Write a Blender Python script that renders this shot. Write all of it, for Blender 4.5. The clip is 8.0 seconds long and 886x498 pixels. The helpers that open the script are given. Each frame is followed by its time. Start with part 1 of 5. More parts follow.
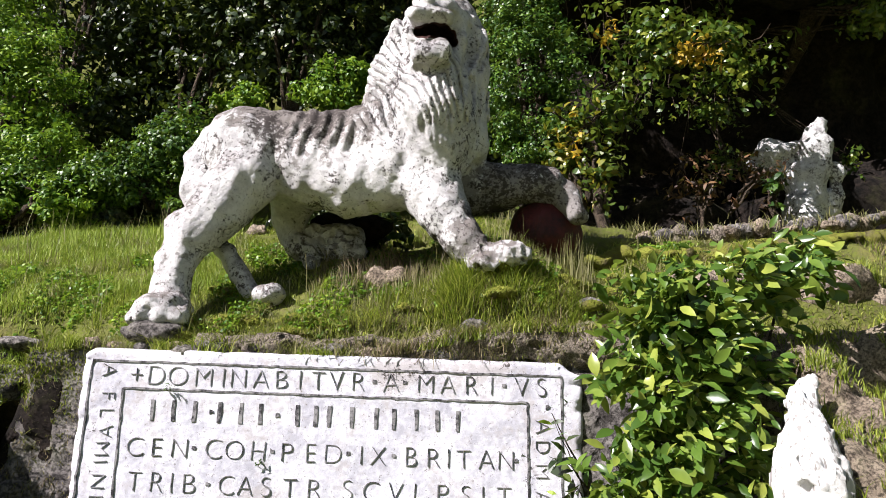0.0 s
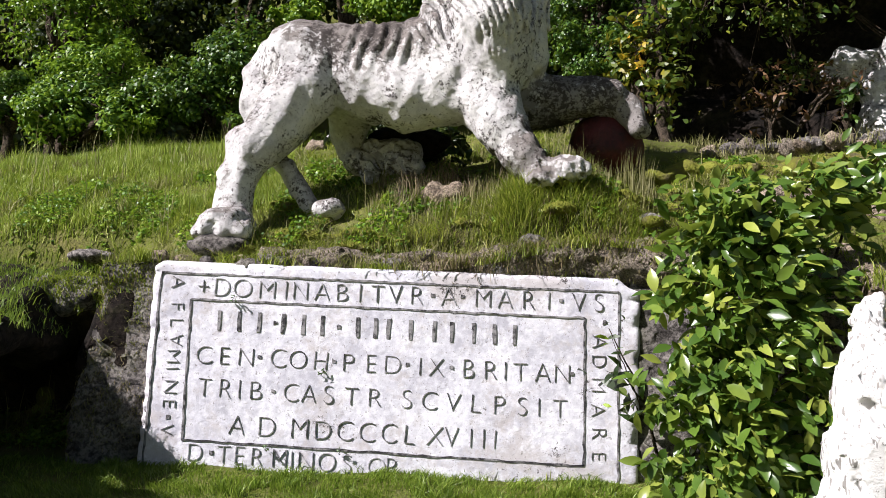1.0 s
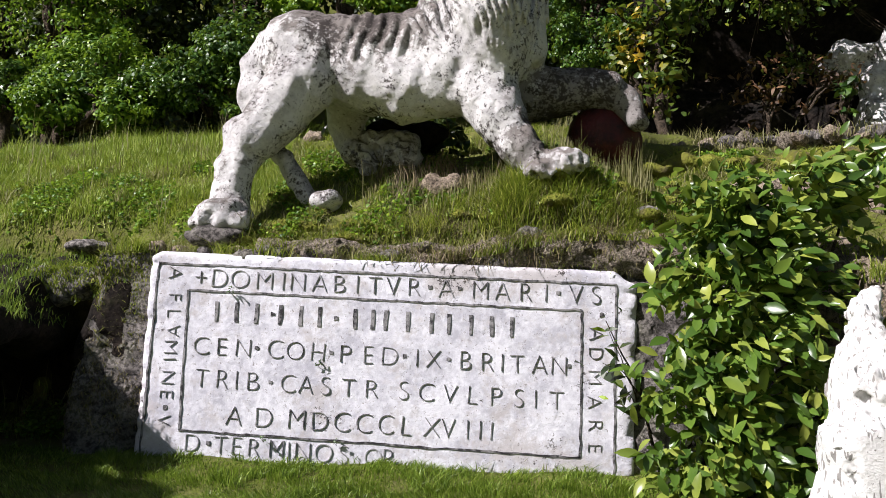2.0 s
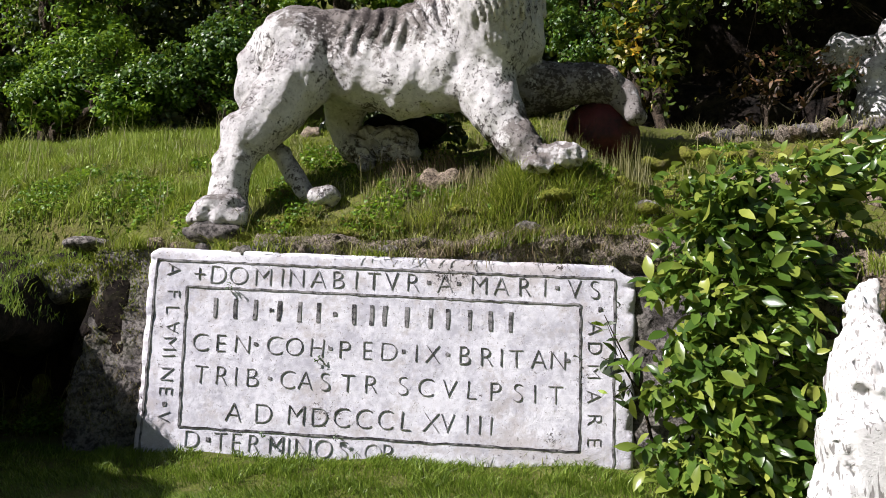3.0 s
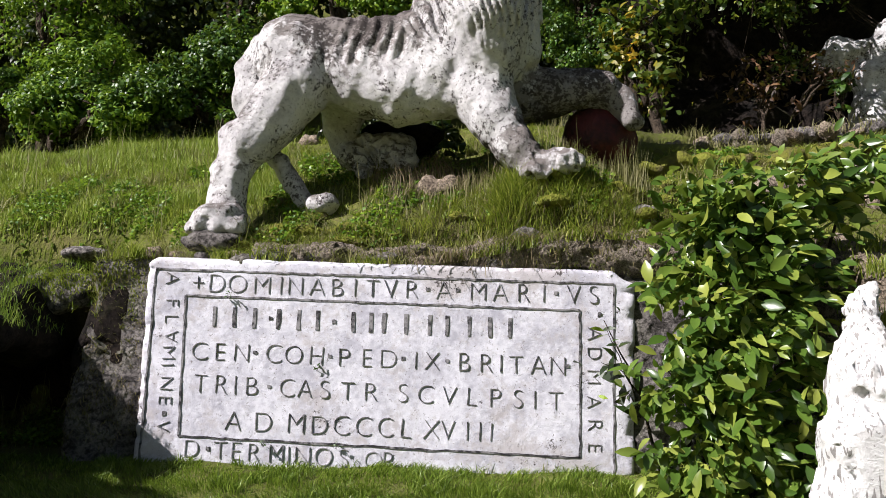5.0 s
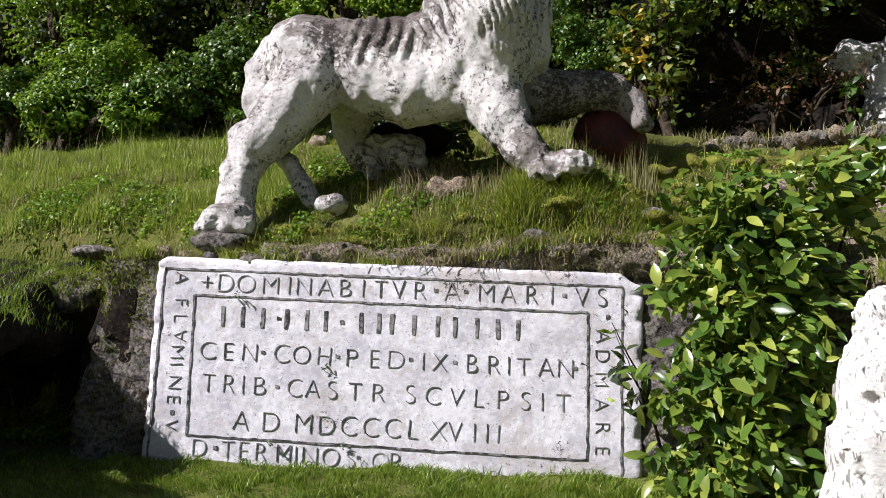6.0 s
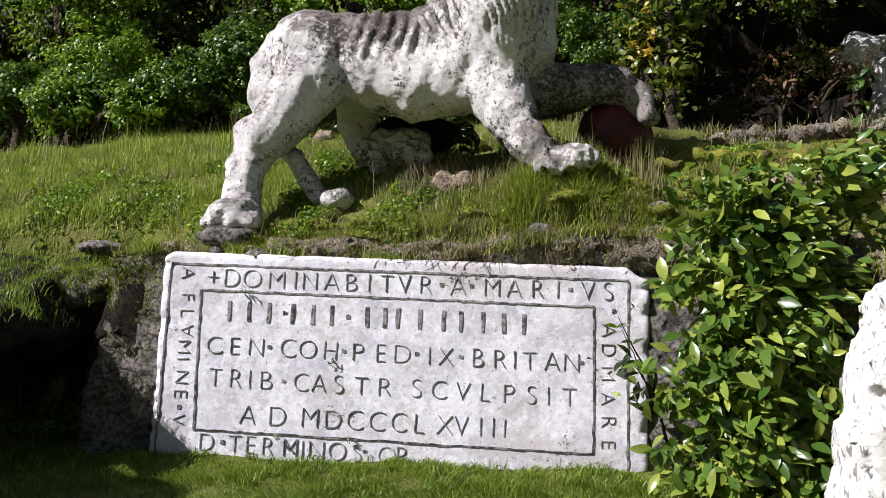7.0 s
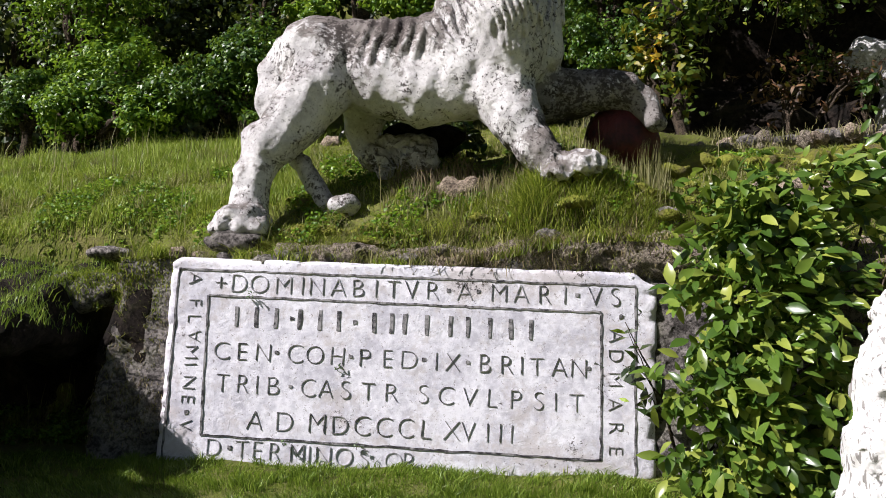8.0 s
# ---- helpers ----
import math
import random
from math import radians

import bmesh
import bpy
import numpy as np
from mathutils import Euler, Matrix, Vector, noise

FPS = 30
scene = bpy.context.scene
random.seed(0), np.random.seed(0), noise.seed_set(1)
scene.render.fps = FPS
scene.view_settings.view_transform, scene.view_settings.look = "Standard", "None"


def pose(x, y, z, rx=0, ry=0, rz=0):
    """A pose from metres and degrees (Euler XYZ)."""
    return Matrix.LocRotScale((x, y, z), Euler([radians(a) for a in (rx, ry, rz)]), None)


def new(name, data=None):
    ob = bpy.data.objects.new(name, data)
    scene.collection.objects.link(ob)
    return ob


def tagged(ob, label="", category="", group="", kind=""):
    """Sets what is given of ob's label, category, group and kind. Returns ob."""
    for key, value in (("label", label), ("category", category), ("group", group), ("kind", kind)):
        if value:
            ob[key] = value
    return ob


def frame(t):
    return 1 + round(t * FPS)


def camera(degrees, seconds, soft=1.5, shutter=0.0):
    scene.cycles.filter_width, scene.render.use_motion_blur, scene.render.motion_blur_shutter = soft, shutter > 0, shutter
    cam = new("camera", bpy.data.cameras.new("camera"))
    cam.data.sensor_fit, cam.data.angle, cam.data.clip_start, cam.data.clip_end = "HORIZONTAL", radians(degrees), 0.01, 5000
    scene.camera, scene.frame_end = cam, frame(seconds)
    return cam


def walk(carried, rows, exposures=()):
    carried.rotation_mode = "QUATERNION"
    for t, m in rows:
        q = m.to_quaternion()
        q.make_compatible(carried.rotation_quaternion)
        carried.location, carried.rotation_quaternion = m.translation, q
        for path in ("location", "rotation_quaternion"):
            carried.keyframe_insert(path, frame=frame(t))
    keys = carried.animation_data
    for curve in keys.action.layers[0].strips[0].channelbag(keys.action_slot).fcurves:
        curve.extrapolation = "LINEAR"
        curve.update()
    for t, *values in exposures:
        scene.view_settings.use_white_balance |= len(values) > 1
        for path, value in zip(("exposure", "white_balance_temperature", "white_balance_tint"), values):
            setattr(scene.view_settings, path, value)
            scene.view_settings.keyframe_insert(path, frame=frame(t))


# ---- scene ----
cam = camera(57.0, 8.0, soft=0.65)
EYE = (0.0, 0.0, 1.6)
ROWS = (
    (0, 13.92, -1.65, -2.11),
    (0.5, 10.43, -1.65, 0.83),
    (1, 7.83, -2.52, 1.85),
    (1.5, 7.42, -2.84, 1.67),
    (3, 6.93, -2.44, 1.57),
    (3.5, 7.00, -2.57, 1.51),
    (4, 7.20, -2.27, 1.18),
    (4.5, 7.32, -1.89, 1.21),
    (6, 7.47, -2.36, 2.08),
    (6.5, 7.20, -2.15, 1.96),
    (7, 7.06, -2.28, 2.50),
    (7.5, 7.42, -2.34, 2.68),
    (8, 7.43, -2.33, 2.98),
)
walk(cam, [(t, pose(*EYE, 90 + pitch, roll, yaw)) for t, pitch, roll, yaw in ROWS], [(0.0, 1.22), (0.5, 1.27), (1.0, 1.04), (1.5, 0.92), (3.0, 0.84), (8.0, 0.82)])

# ---- light ----
SUN_ELEVATION, SUN_AZIMUTH = radians(39), radians(-121)   # azimuth from +y, clockwise from above
to_sun = Vector((math.sin(SUN_AZIMUTH) * math.cos(SUN_ELEVATION), math.cos(SUN_AZIMUTH) * math.cos(SUN_ELEVATION), math.sin(SUN_ELEVATION)))
sun = new("sun", bpy.data.lights.new("sun", "SUN"))
sun.data.energy, sun.data.angle, sun.data.color = 5.0, radians(0.5), (1.0, 0.95, 0.945)
sun.matrix_world = Matrix.Translation((-6, -6, 14)) @ to_sun.to_track_quat("Z", "Y").to_matrix().to_4x4()
world = bpy.data.worlds.new("sky")
world.use_nodes = True
scene.world = world
_n = world.node_tree.nodes
_sky = _n.new("ShaderNodeTexSky")
_sky.sky_type, _sky.sun_disc, _sky.sun_elevation, _sky.sun_rotation = "NISHITA", False, SUN_ELEVATION, SUN_AZIMUTH
_n["Background"].inputs["Strength"].default_value = 0.030
world.node_tree.links.new(_sky.outputs[0], _n["Background"].inputs["Color"])


# ---- materials ----
def material(name, rough=0.8, spec=0.3):
    m = bpy.data.materials.new(name)
    m.use_nodes = True
    b = m.node_tree.nodes["Principled BSDF"]
    b.inputs["Roughness"].default_value = rough
    b.inputs["Specular IOR Level"].default_value = spec
    return m, m.node_tree, b


def put(nt, kind, **values):
    n = nt.nodes.new(kind)
    for key, v in values.items():
        n.inputs[key.replace("_", " ")].default_value = v
    return n


def noise_node(nt, scale, detail=5.0, rough=0.6, coords=None):
    n = put(nt, "ShaderNodeTexNoise", Scale=scale, Detail=detail, Roughness=rough)
    if coords is None:
        coords = nt.nodes.new("ShaderNodeNewGeometry").outputs["Position"]
    nt.links.new(coords, n.inputs["Vector"])
    return n.outputs["Fac"]


def ramp(nt, source, *stops):
    r = nt.nodes.new("ShaderNodeValToRGB")
    e = r.color_ramp.elements
    while len(e) < len(stops):
        e.new(0.5)
    for el, (p, c) in zip(e, stops):
        el.position = p
        el.color = (*c, 1) if isinstance(c, tuple) else (c, c, c, 1)
    nt.links.new(source, r.inputs[0])
    return r.outputs["Color"]


def mix(nt, fac, a, b):
    n = nt.nodes.new("ShaderNodeMix")
    n.data_type = "RGBA"
    for v, i in ((fac, 0), (a, 6), (b, 7)):
        if isinstance(v, (float, int)):
            n.inputs[i].default_value = v
        elif isinstance(v, tuple):
            n.inputs[i].default_value = (*v, 1)
        else:
            nt.links.new(v, n.inputs[i])
    return n.outputs[2]


def maths(nt, op, a, b=0.0):
    n = nt.nodes.new("ShaderNodeMath")
    n.operation = op
    for v, i in ((a, 0), (b, 1)):
        if isinstance(v, (float, int)):
            n.inputs[i].default_value = v
        else:
            nt.links.new(v, n.inputs[i])
    return n.outputs[0]


def bump(nt, bsdf, height, strength=0.4, distance=0.02):
    n = put(nt, "ShaderNodeBump", Strength=strength, Distance=distance)
    nt.links.new(height, n.inputs["Height"])
    nt.links.new(n.outputs[0], bsdf.inputs["Normal"])


def near(nt, centre, radii):
    """How far a place is from a centre, in the given radii."""
    v = nt.nodes.new("ShaderNodeVectorMath")
    v.operation = "SUBTRACT"
    v.inputs[1].default_value = centre
    nt.links.new(nt.nodes.new("ShaderNodeNewGeometry").outputs["Position"], v.inputs[0])
    w = nt.nodes.new("ShaderNodeVectorMath")
    w.operation = "DIVIDE"
    w.inputs[1].default_value = radii
    nt.links.new(v.outputs[0], w.inputs[0])
    d = nt.nodes.new("ShaderNodeVectorMath")
    d.operation = "LENGTH"
    nt.links.new(w.outputs[0], d.inputs[0])
    return d.outputs["Value"]


def limewash(name, dirt, rust=(0.30, 0.25, 0.22), top=0.0, speck=0.56, worn_shaded=(), relief=0.9, shade=(0.62, 0.60, 0.63), white=(0.80, 0.78, 0.80), dashes=False):
    """White lime paint on limestone, with black lichen blotches, grey weathering, and patches of bare wear and painted
    shade.
    """
    m, nt, b = material(name, 0.85, 0.2)
    base = ramp(nt, maths(nt, "ADD", maths(nt, "MULTIPLY", noise_node(nt, 3.0), 0.5), maths(nt, "MULTIPLY", noise_node(nt, 19, 7, 0.7), 0.5)), (0.40, shade), (0.57, white))
    patch = noise_node(nt, 1.7, 4, 0.6)
    field = maths(nt, "ADD", maths(nt, "MULTIPLY", noise_node(nt, 9, 8, 0.75), 0.6), maths(nt, "MULTIPLY", patch, 0.4))
    wear_shade = None
    for centre, radii, amount in worn_shaded:
        w = ramp(nt, near(nt, centre, radii), (0.0, amount), (1.0, 0.0))
        wear_shade = w if wear_shade is None else maths(nt, "ADD", wear_shade, w)
    if wear_shade is not None:
        field = maths(nt, "ADD", field, wear_shade)
    grey = ramp(nt, field, (0.53 - dirt * 0.04, 0.0), (0.60, 0.75))
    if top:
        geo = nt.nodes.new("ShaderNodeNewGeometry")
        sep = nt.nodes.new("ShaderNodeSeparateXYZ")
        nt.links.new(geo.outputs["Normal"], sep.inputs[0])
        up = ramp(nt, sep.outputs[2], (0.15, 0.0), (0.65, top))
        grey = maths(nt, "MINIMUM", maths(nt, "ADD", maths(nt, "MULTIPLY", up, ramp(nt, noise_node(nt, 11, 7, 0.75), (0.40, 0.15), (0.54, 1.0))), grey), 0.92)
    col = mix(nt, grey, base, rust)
    dots = maths(nt, "ADD", noise_node(nt, 27, 9, 0.78), maths(nt, "MULTIPLY", maths(nt, "SUBTRACT", noise_node(nt, 2.6, 3, 0.6), 0.5), 0.55))
    if wear_shade is not None:
        dots = maths(nt, "ADD", dots, maths(nt, "MULTIPLY", wear_shade, 0.5))
    col = mix(nt, ramp(nt, dots, (speck, 0.0), (speck + 0.035, 0.95)), col, (0.055, 0.045, 0.043))
    col = mix(nt, ramp(nt, noise_node(nt, 42, 6, 0.7), (0.60, 0.0), (0.66, 0.7)), col, (0.13, 0.11, 0.10))
    if dashes:
        mp = nt.nodes.new("ShaderNodeMapping")
        mp.inputs["Scale"].default_value = (1.0, 1.0, 0.2)
        nt.links.new(nt.nodes.new("ShaderNodeNewGeometry").outputs["Position"], mp.inputs[0])
        col = mix(nt, ramp(nt, noise_node(nt, 34, 2, 0.5, mp.outputs[0]), (0.60, 0.0), (0.63, 0.75)), col, (0.16, 0.14, 0.13))
    nt.links.new(col, b.inputs["Base Color"])
    height = noise_node(nt, 26, 9, 0.75)
    bump(nt, b, height, relief, 0.03)
    return m


def rock_material(name, dark, light, moss=0.4, scale=6.0):
    m, nt, b = material(name, 0.95, 0.15)
    base = ramp(nt, noise_node(nt, scale, 9, 0.72), (0.36, dark), (0.62, light))
    pits = ramp(nt, noise_node(nt, scale * 5, 6, 0.7), (0.43, 0.15), (0.55, 1.0))
    mul = nt.nodes.new("ShaderNodeMix")
    mul.data_type, mul.blend_type = "RGBA", "MULTIPLY"
    mul.inputs[0].default_value = 0.8
    nt.links.new(base, mul.inputs[6])
    nt.links.new(pits, mul.inputs[7])
    col = mix(nt, ramp(nt, noise_node(nt, scale * 0.5, 6, 0.7), (0.55 - moss * 0.12, 0.0), (0.66, moss)), mul.outputs[2], (0.07, 0.085, 0.02))
    nt.links.new(col, b.inputs["Base Color"])
    bump(nt, b, noise_node(nt, scale * 4, 9, 0.75), 1.0, 0.05)
    return m


def leaf_material(name, a, b_, c, rough=0.45, glow=0.35, patch=2.0):
    """Leaf green that varies from leaf to leaf, with some light let through."""
    m, nt, b = material(name, rough, 0.5)
    rnd = maths(nt, "FRACT", maths(nt, "ADD", nt.nodes.new("ShaderNodeNewGeometry").outputs["Random Per Island"], nt.nodes.new("ShaderNodeObjectInfo").outputs["Random"]))
    col = ramp(nt, rnd, (0.1, a), (0.6, b_), (0.97, c))
    col = mix(nt, ramp(nt, noise_node(nt, patch, 3), (0.4, 0.0), (0.65, 0.45)), col, a)
    nt.links.new(col, b.inputs["Base Color"])
    tr = nt.nodes.new("ShaderNodeBsdfTranslucent")
    nt.links.new(mix(nt, 0.5, col, (0.16, 0.22, 0.02)), tr.inputs[0])
    ms = put(nt, "ShaderNodeMixShader", Fac=glow)
    nt.links.new(b.outputs[0], ms.inputs[1])
    nt.links.new(tr.outputs[0], ms.inputs[2])
    nt.links.new(ms.outputs[0], nt.nodes["Material Output"].inputs[0])
    return m


# far foreleg patch (x 1.0): lichen grey plus the chest's shade, painted in
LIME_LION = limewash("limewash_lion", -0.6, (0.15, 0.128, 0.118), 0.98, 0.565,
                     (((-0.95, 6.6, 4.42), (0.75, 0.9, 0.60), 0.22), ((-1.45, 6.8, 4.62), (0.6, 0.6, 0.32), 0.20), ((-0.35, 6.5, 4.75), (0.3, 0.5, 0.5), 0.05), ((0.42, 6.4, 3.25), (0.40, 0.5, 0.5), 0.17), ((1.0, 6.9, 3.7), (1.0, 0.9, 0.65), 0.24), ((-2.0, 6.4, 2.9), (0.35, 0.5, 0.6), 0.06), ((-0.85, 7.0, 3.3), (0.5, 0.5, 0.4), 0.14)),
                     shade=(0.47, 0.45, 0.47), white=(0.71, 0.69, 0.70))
LIME_SLAB = limewash("limewash_slab", 0.75, (0.46, 0.42, 0.43), 0.0, 0.66, (((-0.12, 5.98, 2.15), (0.30, 0.5, 0.14), 0.28), ((0.55, 5.98, 2.2), (0.7, 0.5, 0.12), 0.12), ((-2.35, 5.98, 1.0), (0.25, 0.5, 0.4), 0.12), ((0.6, 5.98, 0.85), (0.9, 0.5, 0.25), 0.10)), relief=0.35, shade=(0.45, 0.44, 0.51), white=(0.73, 0.72, 0.79))
# weathered grey, made heavier to paint in the dappled shade on this rock
LIME_DAPPLED = limewash("limewash_dappled", 1.3, (0.16, 0.15, 0.15), 0.3, 0.56, shade=(0.46, 0.45, 0.46), white=(0.70, 0.69, 0.70))
LIME_ROCK = limewash("limewash_rock", 0.4, (0.55, 0.52, 0.50), 0.0, 0.68, shade=(0.72, 0.70, 0.70), white=(0.84, 0.83, 0.83), dashes=True)
ROCK = rock_material("weathered_limestone", (0.07, 0.062, 0.06), (0.42, 0.38, 0.365), 0.45)
ROCK_PALE = rock_material("pale_limestone", (0.174, 0.135, 0.106), (0.588, 0.474, 0.368), 0.3, 9.0)
# limestone lowered to near black: the shade is put into the colour
ROCK_SHADED = rock_material("shaded_rock", (0.005, 0.0045, 0.004), (0.032, 0.023, 0.019), 0.2, 3.0)
BARK = rock_material("bark", (0.04, 0.03, 0.022), (0.16, 0.12, 0.09), 0.1, 14.0)
PAINT, _nt, _b = material("black_paint", 0.8, 0.2)
_fade = maths(_nt, "ADD", noise_node(_nt, 26, 6), maths(_nt, "MULTIPLY", _nt.nodes.new("ShaderNodeObjectInfo").outputs["Random"], 0.14))
_nt.links.new(ramp(_nt, _fade, (0.46, (0.028, 0.026, 0.030)), (0.68, (0.26, 0.25, 0.26))), _b.inputs["Base Color"])
PAINT_FADED, _nt, _b = material("faded_black_paint", 0.85, 0.15)
_fade = maths(_nt, "ADD", noise_node(_nt, 22, 6), maths(_nt, "MULTIPLY", _nt.nodes.new("ShaderNodeObjectInfo").outputs["Random"], 0.22))
_nt.links.new(ramp(_nt, _fade, (0.46, (0.05, 0.048, 0.054)), (0.72, (0.38, 0.37, 0.40))), _b.inputs["Base Color"])
# ball's red, darkened so that the colour holds the foreleg's shade
RED_SHADED, _nt, _b = material("shaded_red_paint", 0.6, 0.3)
_nt.links.new(ramp(_nt, noise_node(_nt, 9, 7), (0.35, (0.020, 0.005, 0.005)), (0.62, (0.070, 0.010, 0.009))), _b.inputs["Base Color"])
bump(_nt, _b, noise_node(_nt, 30, 6), 0.4, 0.02)
MOUTH, _nt, _b = material("dark_mouth_paint", 0.85, 0.1)
_nt.links.new(ramp(_nt, noise_node(_nt, 20, 5), (0.35, (0.022, 0.010, 0.010)), (0.65, (0.06, 0.028, 0.026))), _b.inputs["Base Color"])
SOIL, _nt, _b = material("grassy_soil", 0.95, 0.1)
_g = ramp(_nt, noise_node(_nt, 2.2, 8, 0.7), (0.3, (0.06, 0.072, 0.013)), (0.52, (0.115, 0.135, 0.024)), (0.7, (0.20, 0.175, 0.065)))
_nt.links.new(mix(_nt, ramp(_nt, noise_node(_nt, 30, 4), (0.4, 0.0), (0.6, 0.5)), _g, (0.10, 0.085, 0.05)), _b.inputs["Base Color"])
bump(_nt, _b, noise_node(_nt, 45, 6), 0.8, 0.03)
GRASS = leaf_material("grass", (0.10, 0.14, 0.014), (0.27, 0.34, 0.030), (0.46, 0.46, 0.10), 0.5, 0.4, 1.3)
DRY = leaf_material("dry_grass", (0.132, 0.132, 0.039), (0.264, 0.242, 0.099), (0.396, 0.352, 0.176), 0.6, 0.4)
MOSS, _nt, _b = material("moss", 0.95, 0.05)
_nt.links.new(ramp(_nt, noise_node(_nt, 7, 8, 0.7), (0.36, (0.13, 0.11, 0.06)), (0.50, (0.17, 0.17, 0.035)), (0.66, (0.26, 0.28, 0.05))), _b.inputs["Base Color"])
bump(_nt, _b, noise_node(_nt, 70, 6), 1.0, 0.04)
ROOTS = leaf_material("dry_roots", (0.07, 0.05, 0.03), (0.17, 0.125, 0.07), (0.32, 0.26, 0.13), 0.7, 0.2)
LAWN = leaf_material("lawn_grass", (0.075, 0.13, 0.012), (0.18, 0.28, 0.030), (0.34, 0.42, 0.08), 0.45, 0.4, 1.6)
EARTH = rock_material("bank_earth", (0.18, 0.148, 0.122), (0.52, 0.435, 0.365), 0.5, 15.0)
MEADOW = leaf_material("meadow_grass", (0.15, 0.22, 0.018), (0.30, 0.40, 0.044), (0.52, 0.56, 0.14), 0.5, 0.4)
LEAF_SHRUB = leaf_material("leaf_shrub", (0.050, 0.105, 0.018), (0.135, 0.225, 0.034), (0.38, 0.42, 0.08), 0.27, 0.38, 4.0)
LEAF_DEAD = leaf_material("leaf_dead", (0.03, 0.016, 0.008), (0.09, 0.04, 0.018), (0.18, 0.09, 0.03), 0.6, 0.2)
LEAF_LIGHT = leaf_material("leaf_light", (0.045, 0.12, 0.008), (0.145, 0.28, 0.016), (0.33, 0.46, 0.04), 0.45, 0.4)
# greens lowered to near black, so the leaf colour carries the deep shade
LEAF_SHADED = leaf_material("leaf_shaded", (0.006, 0.016, 0.003), (0.018, 0.040, 0.006), (0.09, 0.12, 0.022), 0.45, 0.18)
LEAF_MID = leaf_material("leaf_mid", (0.010, 0.030, 0.005), (0.028, 0.078, 0.010), (0.10, 0.19, 0.024), 0.4, 0.3)
LEAF_TREE = leaf_material("leaf_tree", (0.018, 0.055, 0.007), (0.058, 0.140, 0.016), (0.18, 0.30, 0.035), 0.42, 0.32)
LEAF_YELLOW = leaf_material("leaf_yellow", (0.036, 0.070, 0.009), (0.115, 0.155, 0.017), (0.40, 0.29, 0.03), 0.4, 0.35)
LEAF_VINE = leaf_material("leaf_vine", (0.035, 0.075, 0.010), (0.09, 0.15, 0.018), (0.22, 0.24, 0.03), 0.32, 0.3)
LEAF_GOLD = leaf_material("leaf_gold", (0.30, 0.22, 0.02), (0.55, 0.36, 0.03), (0.65, 0.30, 0.03), 0.4, 0.35)


# ---- shaping tools ----
def smooth(x, a, b):
    t = np.clip((x - a) / (b - a), 0, 1)
    return t * t * (3 - 2 * t)


def waves(x, y, z, size, seed):
    """Cheap smooth noise for arrays, about -1 to 1, with bumps of that size."""
    r = np.random.RandomState(seed)
    total = 0.0
    for _ in range(7):
        k = r.normal(size=3)
        k *= 2 * math.pi / size * r.uniform(0.6, 1.5) / np.linalg.norm(k)
        total = total + np.sin(k[0] * x + k[1] * y + k[2] * z + r.uniform(0, 6.28))
    return total / 3.0


def mesh_of(name, verts, faces, mat, soft=True):
    me = bpy.data.meshes.new(name)
    me.from_pydata(verts if isinstance(verts, list) else verts.tolist(), [], faces if isinstance(faces, list) else faces.tolist())
    me.materials.append(mat)
    if soft:
        me.shade_smooth()
    me.update()
    return me


